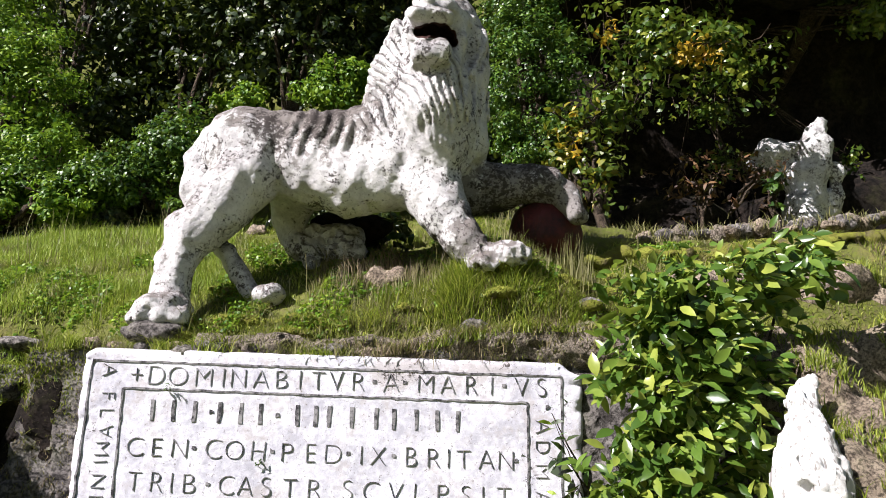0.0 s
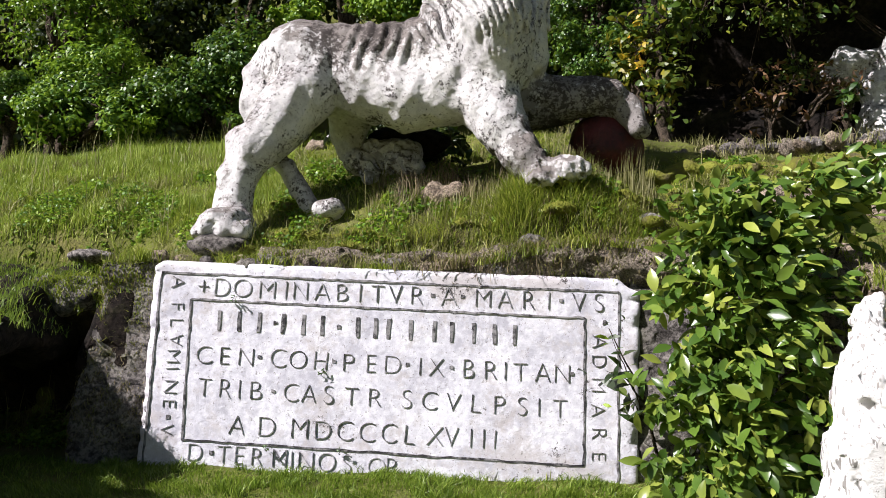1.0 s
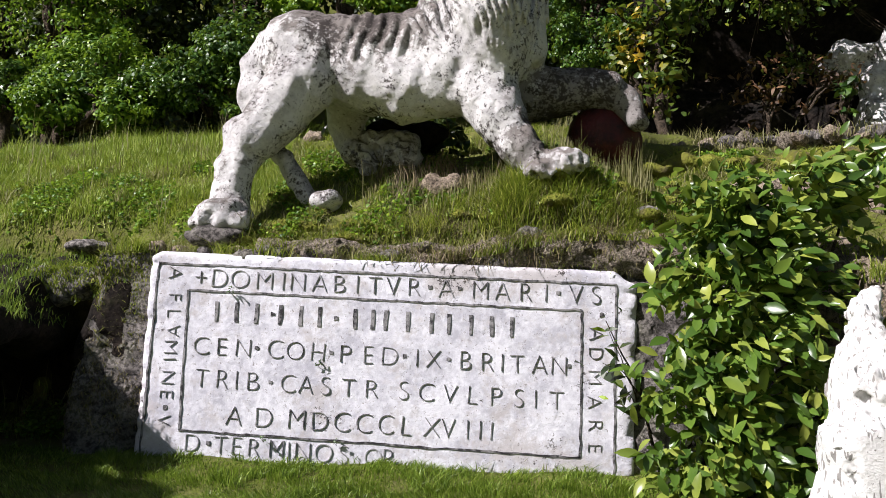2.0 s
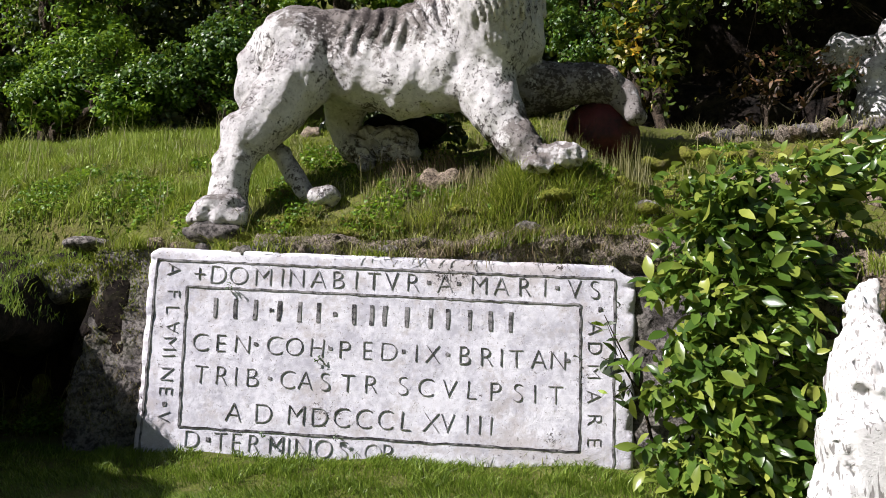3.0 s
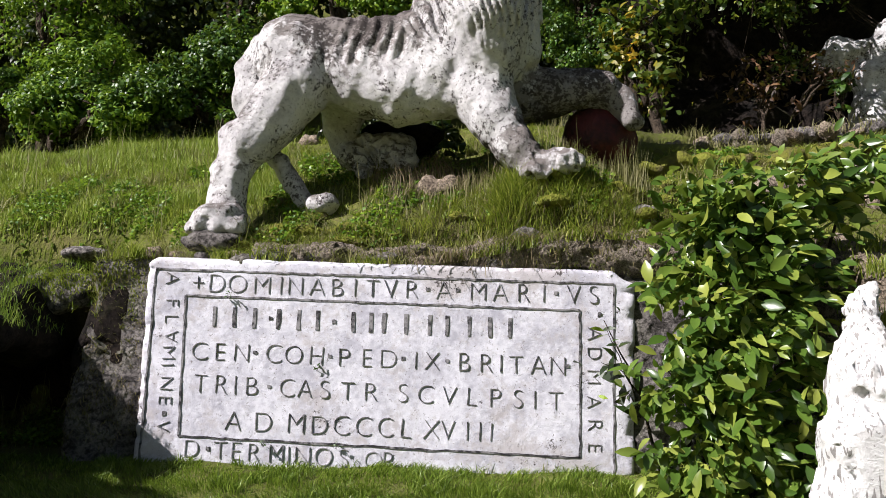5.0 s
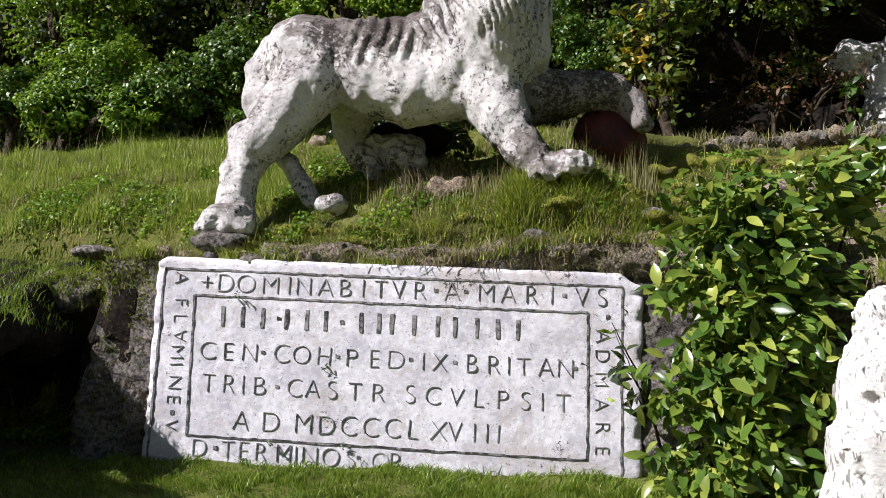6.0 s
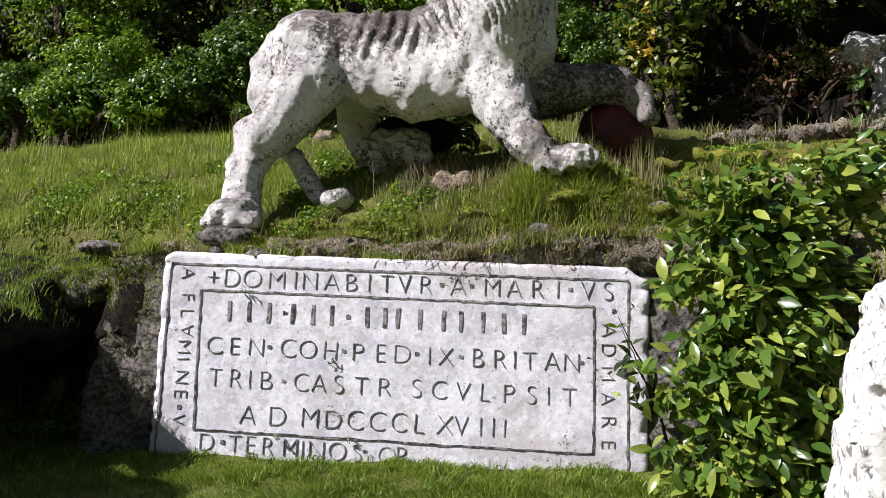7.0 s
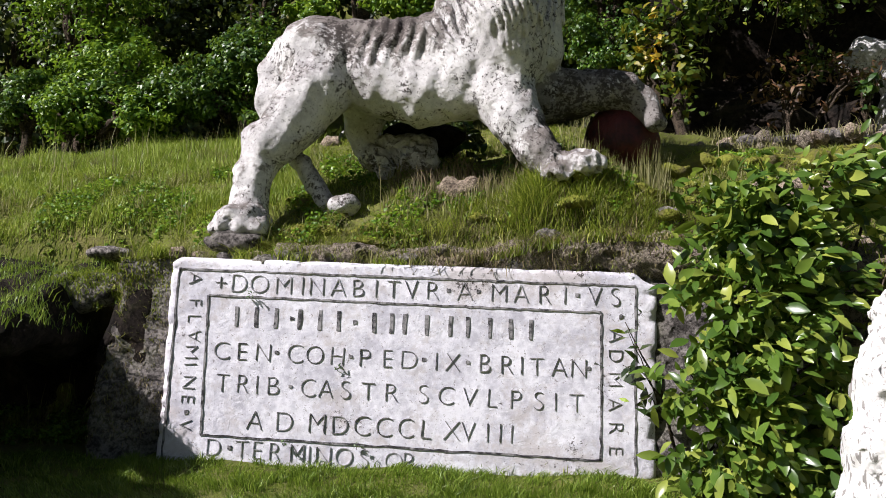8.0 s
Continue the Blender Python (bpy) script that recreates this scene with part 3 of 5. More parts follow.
# ---- lion ----
L = Sculpt((-2.75, 5.75, 2.15), (1.75, 8.05, 5.85), 0.0155)
# trunk of the body and haunch
L.path(((-1.578, 7.02, 4.185), 0.385), ((-0.959, 7, 4.112), 0.415), ((-0.299, 6.95, 4.192), 0.46), k=0.08)
L.path(((-1.003, 6.84, 3.92), 0.27), ((-0.625, 6.8, 3.86), 0.285), ((-0.27, 6.76, 3.881), 0.28), k=0.1)
L.ball((-1.589, 6.9, 4.118), (0.345, 0.36, 0.40), 0.1)
L.ball((-1.47, 6.74, 3.892), (0.24, 0.22, 0.30), 0.08)
# near hind leg, hock and foot
L.path(((-1.545, 6.76, 3.819), 0.285), ((-1.717, 6.68, 3.523), 0.235), ((-1.872, 6.6, 3.298), 0.195), ((-1.972, 6.55, 3.014), 0.155), ((-2.003, 6.5, 2.76), 0.155), k=0.06)
L.path(((-2.012, 6.66, 3.367), 0.12), ((-2.018, 6.64, 3.167), 0.10), k=0.06)
L.ball((-1.999, 6.44, 2.636), (0.215, 0.25, 0.125), 0.05)
L.ball((-2.016, 6.46, 2.544), (0.225, 0.23, 0.085), 0.03)
for toe in ((-2.07, 6.31, 2.536), (-1.953, 6.28, 2.526), (-1.848, 6.3, 2.542)):
    L.ball(toe, (0.085, 0.10, 0.075), 0.06)
# shallow hollows between the thigh's muscles
L.path(((-1.36, 6.47, 3.523), 0.03), ((-1.558, 6.45, 3.365), 0.035), ((-1.723, 6.42, 3.124), 0.03), k=0.07, cut=True)
L.path(((-1.23, 6.56, 4.057), 0.02), ((-1.246, 6.52, 3.849), 0.032), ((-1.14, 6.56, 3.678), 0.03), k=0.06, cut=True)
# tail with its tuft
L.path(((-1.702, 6.98, 4.415), 0.09), ((-1.897, 6.96, 4.268), 0.1), ((-2.002, 6.96, 4.053), 0.125), ((-2.008, 6.96, 3.814), 0.12), ((-1.962, 6.98, 3.603), 0.095), ((-1.835, 7, 3.417), 0.08), ((-1.656, 6.9, 3.215), 0.08), ((-1.521, 6.85, 3.005), 0.08), ((-1.392, 6.8, 2.839), 0.07), k=0.03)
L.ball((-1.235, 6.72, 2.815), (0.14, 0.12, 0.10), 0.03)
L.path(((-1.269, 6.62, 2.88), 0.012), ((-1.184, 6.6, 2.771), 0.016), k=0.02, cut=True)
L.path(((-1.834, 6.98, 4.191), 0.15), ((-1.857, 6.98, 3.907), 0.16), ((-1.843, 6.96, 3.602), 0.14), k=0.06)
L.path(((-1.783, 6.8, 4.188), 0.018), ((-1.852, 6.8, 3.991), 0.026), ((-1.868, 6.8, 3.747), 0.026), ((-1.857, 6.8, 3.538), 0.020), k=0.025, cut=True)
# far hind leg, its knee and broken paw
L.path(((-1.191, 7.36, 3.952), 0.27), ((-1.232, 7.48, 3.708), 0.16), ((-1.189, 7.46, 3.511), 0.13), k=0.06)
L.ball((-1.128, 7.42, 3.405), (0.145, 0.14, 0.125), 0.03)
L.path(((-1.062, 7.4, 3.392), 0.11), ((-0.977, 7.34, 3.252), 0.08), k=0.03)
L.path(((-0.999, 7.46, 3.518), 0.125), ((-0.661, 7.42, 3.499), 0.16), k=0.05)
L.ball((-0.678, 7.34, 3.359), (0.20, 0.18, 0.14), 0.04)
L.path(((-0.937, 7.28, 3.447), 0.02), ((-0.857, 7.26, 3.195), 0.04), k=0.03, cut=True)
L.ball((-1.013, 7.3, 3.465), (0.06, 0.06, 0.05), 0.03, True)
# near foreleg, paw laid forward
L.path(((0.04, 6.66, 3.84), 0.29), ((0.19, 6.54, 3.528), 0.205), ((0.356, 6.47, 3.287), 0.165), ((0.459, 6.44, 3.164), 0.135), k=0.06)
L.path(((0.458, 6.42, 3.136), 0.10), ((0.72, 6.38, 3.136), 0.10), k=0.03)
L.ball((0.754, 6.36, 3.147), (0.155, 0.15, 0.105), 0.02)
L.ball((0.527, 6.36, 3.064), (0.13, 0.12, 0.07), 0.03)
L.path(((0.642, 6.26, 3.192), 0.012), ((0.633, 6.24, 3.031), 0.022), k=0.02, cut=True)
# far foreleg on the ball
L.path(((0.451, 7, 3.901), 0.26), ((0.949, 6.9, 3.942), 0.17), ((1.116, 6.9, 3.933), 0.158), ((1.294, 6.88, 3.807), 0.122), ((1.366, 6.82, 3.646), 0.098), k=0.05)
# neck and mane
L.path(((0.009, 6.88, 4.405), 0.49), ((0.071, 6.86, 4.841), 0.455), ((0.109, 6.84, 5.114), 0.42), ((0.138, 6.82, 5.322), 0.36), k=0.1)
L.path(((0.093, 6.66, 4.152), 0.355), ((0.071, 6.54, 4.452), 0.335), ((0.063, 6.5, 4.66), 0.27), ((0.07, 6.6, 4.826), 0.17), k=0.08)
L.path(((-0.417, 6.76, 4.499), 0.15), ((-0.335, 6.74, 4.903), 0.13), ((-0.27, 6.7, 5.18), 0.085), k=0.05)
L.path(((-0.28, 6.62, 3.976), 0.17), ((-0.385, 6.66, 4.325), 0.14), k=0.08)
L.path(((0.442, 6.74, 4.197), 0.13), ((0.444, 6.66, 4.818), 0.115), ((0.436, 6.66, 5.204), 0.10), k=0.05)
# locks of the mane sweep down from the face to the breast
sl, x, y, z = L.window((-0.75, 5.95, 3.6), (0.80, 7.2, 5.5))
lean = 0.95 * (1 - smooth(x, -0.20, 0.50)) - 0.12
u = x + lean * (z - 4.65) + 0.030 * np.sin(z * 8 + x * 3) + 0.035 * waves(x, y, z, 0.5, 63)
strand = np.abs(np.sin(u * math.pi / 0.095 + 0.7 * waves(x, y * 0.5, z, 0.8, 61)))
fine = np.abs(np.sin(u * math.pi / 0.046 + 0.9 * waves(x, y * 0.5, z, 0.6, 62)))
length = np.clip(0.62 + 0.45 * waves(x, y, z * 0.6, 0.55, 64), 0.12, 1.1)
inside = smooth(z, 3.95, 4.4) * (1 - smooth(z, 5.25, 5.4)) * smooth(x, -0.64, -0.5) * (1 - smooth(y, 6.95, 7.1))
L.f[sl] += ((0.070 * (0.62 - np.sqrt(strand)) + 0.022 * (0.6 - np.sqrt(fine))) * inside * length).astype(np.float32)
# head thrown back, jaws open
L.ball((0.109, 6.72, 5.322), (0.29, 0.40, 0.27), 0.05)
L.path(((-0.008, 6.2, 5.176), 0.085), ((0.05, 6.6, 5.478), 0.15), k=0.06)
L.ball((-0.079, 6.2, 5.141), (0.09, 0.12, 0.075), 0.04)
L.ball((0.117, 6.23, 5.163), (0.11, 0.13, 0.08), 0.04)
L.ball((-0.007, 6.2, 5.267), (0.075, 0.09, 0.05), 0.02)
L.path(((-0.034, 6.15, 4.804), 0.09), ((-0.015, 6.6, 4.996), 0.12), k=0.04)
L.path(((0.101, 6.16, 4.826), 0.095), ((0.115, 6.6, 5.002), 0.13), k=0.04)
L.ball((0.039, 6.2, 4.752), (0.13, 0.11, 0.06), 0.04)
L.path(((-0.172, 6.5, 5.319), 0.055), ((-0.167, 6.46, 5.067), 0.06), ((-0.096, 6.46, 4.867), 0.05), k=0.03)
L.path(((0.272, 6.52, 5.342), 0.075), ((0.311, 6.48, 5.074), 0.08), ((0.252, 6.46, 4.846), 0.06), k=0.04)
L.path(((-0.082, 6.46, 5.439), 0.06), ((0.157, 6.46, 5.434), 0.07), k=0.04)
L.ball((0.4, 6.62, 5.36), (0.06, 0.09, 0.065), 0.02)
L.ball((-0.267, 6.64, 5.26), (0.05, 0.09, 0.09), 0.03)
MOUTH_TUBES = (((-0.065, 5.85, 4.808), (-0.073, 6.6, 5.219), 0.034), ((-0.016, 5.85, 4.82), (-0.018, 6.6, 5.233), 0.046), ((0.051, 5.85, 4.828), (0.057, 6.6, 5.242), 0.05), ((0.122, 5.85, 4.822), (0.138, 6.6, 5.235), 0.048), ((0.177, 5.85, 4.79), (0.2, 6.6, 5.199), 0.04), ((0.201, 5.85, 4.732), (0.227, 6.6, 5.134), 0.03))
for a, b, rad in MOUTH_TUBES:
    L.limb(a, b, rad, rad * 1.1, 0.012, True)
L.path(((-0.242, 6.52, 5.316), 0.045), ((-0.249, 6.5, 5.128), 0.06), ((-0.2, 6.46, 4.904), 0.05), ((-0.092, 6.36, 4.743), 0.035), k=0.03, cut=True)
L.path(((0.37, 6.52, 5.236), 0.05), ((0.408, 6.5, 4.997), 0.06), ((0.34, 6.44, 4.781), 0.05), ((0.196, 6.32, 4.674), 0.035), k=0.03, cut=True)
L.path(((-0.076, 6.24, 4.694), 0.03), ((0.047, 6.18, 4.635), 0.035), ((0.178, 6.24, 4.711), 0.03), k=0.03, cut=True)
L.path(((0.369, 6.42, 5.18), 0.025), ((0.402, 6.4, 4.945), 0.034), ((0.326, 6.36, 4.741), 0.03), ((0.197, 6.32, 4.653), 0.02), k=0.025, cut=True)
L.path(((0.038, 6.05, 4.816), 0.008), ((0.037, 6.07, 4.716), 0.014), k=0.02, cut=True)
L.path(((-0.006, 6.1, 5.181), 0.008), ((-0.001, 6.1, 5.046), 0.012), k=0.015, cut=True)
# ribs along the flank, and weathering
sl, x, y, z = L.window((-1.45, 6.3, 3.7), (-0.35, 7.0, 4.75))
inside = smooth(x, -1.24, -1.10) * (1 - smooth(x, -0.66, -0.54)) * smooth(z, 3.93, 4.10) * (1 - smooth(z, 4.46, 4.58)) * (1 - smooth(y, 6.8, 6.95))
arc = x - 0.10 * (z - 4.25) + 0.35 * (z - 4.25) ** 2 + 0.012 * np.sin(z * 11)
L.f[sl] += (0.024 * np.sin(arc * 2 * math.pi / 0.122 + 0.7 * waves(x, y, z, 0.5, 65)) * np.clip(0.75 + 0.4 * waves(x, y, z, 0.25, 66), 0.2, 1.2) * inside).astype(np.float32)
for c in ((0.672, 6.36, 3.129), (-0.955, 7.38, 3.391), (-0.69, 7.34, 3.391)):
    sl, x, y, z = L.window([v - 0.35 for v in c], [v + 0.35 for v in c])
    d = np.sqrt((x - c[0]) ** 2 + (y - c[1]) ** 2 + (z - c[2]) ** 2)
    L.f[sl] += (0.030 * (np.abs(waves(x, y, z, 0.11, 67)) - 0.35) * (1 - smooth(d, 0.18, 0.33))).astype(np.float32)
L.rough(0.45, 0.010, 51)
L.rough(0.16, 0.009, 52)
L.rough(0.07, 0.0055, 53, True)
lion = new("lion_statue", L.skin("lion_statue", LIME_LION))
lion.data.materials.append(MOUTH)
for f in lion.data.polygons:
    for a, b, rad in MOUTH_TUBES:
        a, b = Vector(a), Vector(b)
        t = (f.center - a).dot(b - a) / (b - a).length_squared
        if 0.52 < t < 1.2 and (f.center - a.lerp(b, t)).length < rad * 1.1 + 0.014:
            f.material_index = 1
tagged(lion, "whitewashed weathered limestone lion striding with one paw on a ball", "statue")

BALL = (1.137, 7.1, 3.548)
s = Sculpt([v - 0.5 for v in BALL], [v + 0.5 for v in BALL], 0.025)
s.ball(BALL, (0.33, 0.30, 0.33), 0.02)
s.rough(0.2, 0.008, 3)
ball = new("stone_ball", s.skin("stone_ball", RED_SHADED))
tagged(ball, "dull red painted stone ball under the lion's paw", "ball")

# ---- things on the slope ----
def boulder(name, c, r, mat, label, seed, category="stone"):
    c, r = np.array(c), np.array(r)
    q = Sculpt(c - r * 1.35, c + r * 1.35, max(r.max() / 11, 0.018))
    q.ball(c, r * (0.95, 0.95, 0.9), 0.05)
    q.ball(c + r * (0.3, -0.1, 0.15), r * 0.7, 0.05)
    q.rough(r.max() * 0.9, r.min() * 0.16, seed)
    q.rough(r.max() * 0.35, r.min() * 0.12, seed + 1, True)
    return tagged(new(name, q.skin(name, mat)), label, category)


boulder("stone", (-0.287, 6.93, 3.005), (0.19, 0.14, 0.14), ROCK_PALE, "pale weathered stone lying in the grass", 41)
# added mass, coloured near black in place of the shade under the belly
boulder("stone", (-0.713, 7.62, 3.66), (0.40, 0.16, 0.17), ROCK_SHADED, "dark stone mass in deep shade beneath the lion's belly", 42)
boulder("stone", (-1.879, 9.16, 3.969), (0.12, 0.1, 0.1), ROCK_PALE, "small brown stone half sunk in the grass", 43)
# this stone is added where the hind foot's lower front is only shaded
boulder("stone", (-2.03, 6.25, 2.42), (0.23, 0.09, 0.09), ROCK, "dark stone footing under the lion's hind foot", 47)
boulder("stone", (-3.476, 7.19, 2.391), (0.2, 0.12, 0.07), ROCK, "dark flat stone showing through the turf", 45)
boulder("stone", (1.352, 6.41, 2.736), (0.12, 0.1, 0.09), ROCK, "dark stone in the bank beside the shrub", 47)
boulder("stone", (0.433, 6.27, 2.542), (0.11, 0.08, 0.06), ROCK, "dark stone set in the bank", 49)

# terrace kerb of loose stones
kerb = Vector((2.008, 8.1, 3.835)), Vector((4.985, 8.3, 4.264))
for i in range(24):
    p = kerb[0].lerp(kerb[1], i / 23) + Vector((random.uniform(-0.04, 0.04), random.uniform(-0.14, 0.14), random.uniform(-0.15, -0.06)))
    boulder("kerb_stone", p, (random.uniform(0.07, 0.17), random.uniform(0.07, 0.14), random.uniform(0.05, 0.11)), (ROCK_PALE, ROCK, EARTH)[i % 3], "rough limestone block of a low terrace kerb", 60 + i)["group"] = "terrace kerb stones"
s = Sculpt((1.2, 7.3, 2.9), (6.2, 11.6, 4.6), 0.06)
s.block((1.3, 8.3, 3.0), (6.1, 11.5, 3.98), 0.1)
s.block((1.3, 7.75, 2.9), (6.1, 8.6, 3.72), 0.08)
s.rough(0.7, 0.05, 71)
terrace = tagged(new("terrace", s.skin("terrace", SOIL)), "mossy earth terrace in low steps behind the lion", "terrace", kind="structure")

for k in range(3):
    y = 7.1 + 0.32 * k
    z = float(ground_z(np.array(2.6), np.array(y)))
    s = Sculpt((0.9, y - 0.3, z - 0.5), (5.4, y + 0.5, z + 0.5), 0.04)
    for i in range(22):
        x = 1.15 + 0.19 * i
        s.ball((x, y + random.uniform(-0.05, 0.05), float(ground_z(np.array(x), np.array(y))) + random.uniform(-0.02, 0.03)), (random.uniform(0.14, 0.24), 0.13, random.uniform(0.05, 0.09)), 0.05)
    s.rough(0.2, 0.02, 75 + k)
    s.rough(0.1, 0.012, 78 + k, True)
    tagged(new("mossy_step", s.skin("mossy_step", MOSS)), "low mossy earth step below the terrace", "step", "terrace steps")

# cliff behind the terrace, shaded by its near-black colour and an unseen overhang
s = Sculpt((1.0, 9.0, 3.4), (13.2, 15.2, 11.6), 0.12)
s.block((1.6, 11.2, 3.5), (13.0, 15.0, 11.0), 0.4)
# overhang above the view, added to keep the sun off the cliff
s.block((1.6, 9.15, 7.8), (13.0, 15.0, 11.4), 0.5, 0.5)
s.ball((3.3, 11.0, 4.4), (1.9, 0.8, 1.1), 0.4)
s.ball((6.6, 10.7, 4.4), (1.6, 0.9, 1.5), 0.4)
s.rough(1.6, 0.25, 81)
s.rough(0.5, 0.09, 82, True)
cliff = tagged(new("cliff", s.skin("cliff", ROCK_SHADED)), "dark overhanging limestone cliff behind the terrace", "cliff", kind="structure")

# white rock at the foot of the cliff
s = Sculpt((3.4, 9.0, 3.6), (6.6, 11.2, 6.7), 0.04)
s.path(((4.912, 9.9, 4.648), 0.26), ((4.996, 9.9, 5.148), 0.22), ((5.153, 9.9, 5.702), 0.17), ((5.239, 9.9, 6.01), 0.09), k=0.08)
s.path(((4.936, 9.95, 5.617), 0.14), ((4.668, 10.1, 5.599), 0.2), ((4.476, 10.1, 5.352), 0.18), k=0.08)
s.path(((5.321, 9.9, 4.778), 0.12), ((5.391, 9.9, 5.32), 0.09), k=0.08)
s.rough(0.5, 0.05, 91)
s.rough(0.18, 0.035, 92, True)
tagged(new("whitewashed_rock", s.skin("whitewashed_rock", LIME_DAPPLED)), "upright whitewashed jagged rock at the cliff foot", "rock")

# white battered rock at the far end of the bank
s = Sculpt((1.7, 4.6, 0.2), (4.6, 7.4, 3.4), 0.03)
s.path(((2.328, 4.8, 0.776), 0.32), ((2.344, 4.86, 1.156), 0.27), ((2.352, 4.92, 1.465), 0.205), ((2.385, 5, 1.743), 0.145), ((2.451, 5.12, 1.954), 0.085), ((2.519, 5.2, 2.057), 0.04), k=0.06)
s.f += (0.05 * (np.abs(waves(s.axes[0][:, None, None], s.axes[1][None, :, None], 0.3 * s.axes[2][None, None, :], 0.10, 93)) - 0.45)).astype(np.float32)
s2 = Sculpt((2.2, 4.7, 0.2), (4.6, 7.0, 3.0), 0.04)
s2.path(((2.763, 5.6, 2.312), 0.1), ((2.787, 5.5, 2.061), 0.2), ((2.818, 5.38, 1.725), 0.31), ((2.826, 5.22, 1.314), 0.44), k=0.08)
s2.rough(0.4, 0.06, 94)
s2.rough(0.15, 0.03, 92, True)
bank_boulder = tagged(new("bank_boulder", s2.skin("bank_boulder", ROCK_PALE)), "pale broken limestone boulder at the bank's foot", "rock")
s.rough(0.5, 0.03, 95)
s.rough(0.12, 0.016, 96, True)
tagged(new("white_rock", s.skin("white_rock", LIME_ROCK)), "whitewashed chisel-marked rock buttress in full sun", "rock")
s = Sculpt((1.9, 5.0, 0.3), (6.4, 9.2, 4.4), 0.05)
s.block((2.75, 5.75, 0.4), (6.2, 9.0, 1.7), 0.15)
s.block((2.55, 6.05, 0.5), (6.2, 9.0, 2.6), 0.15)
s.block((2.3, 6.5, 0.5), (6.2, 9.0, 3.15), 0.15)
s.block((3.0, 7.2, 0.5), (6.2, 9.0, 3.6), 0.1)
s.rough(0.9, 0.10, 99)
s.rough(0.4, 0.05, 97)
s.rough(0.2, 0.03, 98, True)
rock_bank = new("rock_bank", s.skin("rock_bank", ROCK_PALE))
tagged(rock_bank, "stepped pale limestone bank tufted with grass", "rock bank", kind="structure")
bank_tops = np.array([tuple(v.co) for o in (rock_bank, bank_boulder) for v in o.data.vertices if v.normal.z > 0.3 and v.co.x < 5.2 and v.co.y < 7.8 and v.co.z > 0.9 and waves(v.co.x, v.co.y, v.co.z, 0.5, 88) > -0.1])

# ---- grass ----
def scatter(n, x0, x1, y0, y1, seed, keep=None):
    r = np.random.RandomState(seed)
    x, y = r.uniform(x0, x1, n), r.uniform(y0, y1, n)
    k = np.ones(n, bool) if keep is None else keep(x, y, r)
    x, y = x[k], y[k]
    return np.stack([x, y, ground_z(x, y)], 1)


def stuff(name, me, label):
    return tagged(new(name, me), label, "grass", kind="stuff")


stuff("lawn_grass", blades("lawn_grass", scatter(70000, -4.6, 4.0, 4.3, 6.04, 1), 0.085, 0.007, LAWN, 0.8, 1), "short bright green lawn grass below the tablet")
slope_pts = scatter(110000, -5.5, 3.0, 6.2, 9.2, 2, lambda x, y, r: r.uniform(size=x.size) < 0.42 + 0.35 * waves(x, y, 0, 0.8, 6) + 0.35 * waves(x, y, 0, 0.28, 8))
stuff("slope_grass", blades("slope_grass", slope_pts, 0.075, 0.010, GRASS, 1.0, 2), "uneven mid-green turf on the slope round the lion")
straw_pts = scatter(26000, -5.0, 3.0, 6.15, 8.2, 22, lambda x, y, r: r.uniform(size=x.size) < 0.15 + 0.6 * waves(x, y, 0, 0.9, 26))
stuff("dry_grass", blades("dry_grass", straw_pts, 0.11, 0.007, DRY, 0.9, 12), "yellow dry grass mixed into the turf")
tall = scatter(1300, -8.5, 2.0, 6.5, 10.0, 23, lambda x, y, r: (x < -2.4) | ((y < 7.2) & (r.uniform(size=x.size) < 0.35)))
stuff("tall_stalks", blades("tall_stalks", tall, 0.38, 0.007, DRY, 0.3, 13), "scattered tall grass stalks gone to seed")
wisps = scatter(9000, -9.0, -2.0, 8.6, 11.0, 27, lambda x, y, r: waves(x, y, 0, 1.1, 28) > -0.2)
stuff("meadow_wisps", blades("meadow_wisps", wisps, 0.22, 0.007, MEADOW, 0.6, 29), "pale wispy seeding grass along the meadow's back edge")
stuff("meadow_grass", blades("meadow_grass", scatter(150000, -9.0, -1.2, 7.0, 11.0, 3, lambda x, y, r: x < -1.6 - 0.25 * (y - 7)), 0.11, 0.008, MEADOW, 0.55, 3), "long pale green meadow grass on the open slope")
stuff("terrace_grass", blades("terrace_grass", np.array([(x, y, 3.98 if y > 8.36 else 3.72) for x, y in np.random.RandomState(9).uniform((1.35, 7.8), (6.0, 9.6), (9000, 2))]), 0.09, 0.010, DRY, 0.8, 4), "yellowish moss and grass on the terrace")
def tufts(name, centres, per, radius, height, width, mat, seed, label):
    """Splayed tufts of blades at the centres."""
    q = np.random.RandomState(seed)
    n = len(centres)
    size = q.uniform(0.5, 1.3, (n, 1, 1))
    p = centres[:, None, :] + q.normal(size=(n, per, 3)) * (radius, radius, 0.0) * size
    p = p.reshape(-1, 3)
    p[:, 2] = ground_z(p[:, 0], p[:, 1])
    return stuff(name, blades(name, p, height, width, mat, 1.0, seed), label)


tufts("green_tufts", scatter(260, -5.5, 2.6, 6.25, 8.6, 31), 46, 0.05, 0.13, 0.009, GRASS, 31, "splayed green grass tufts dotted over the slope")
tufts("yellow_tufts", scatter(150, -5.5, 2.6, 6.2, 9.0, 32), 40, 0.06, 0.20, 0.007, DRY, 32, "yellowed grass tufts dotted over the slope")
tufts("lawn_tufts", scatter(460, -3.6, 2.6, 4.9, 6.0, 33), 30, 0.05, 0.10, 0.008, LAWN, 33, "longer grass tufts at the tablet's foot")
herb = scatter(30000, -4.5, 2.6, 6.15, 8.0, 34, lambda x, y, r: waves(x, y, 0, 0.8, 36) > 0.0)
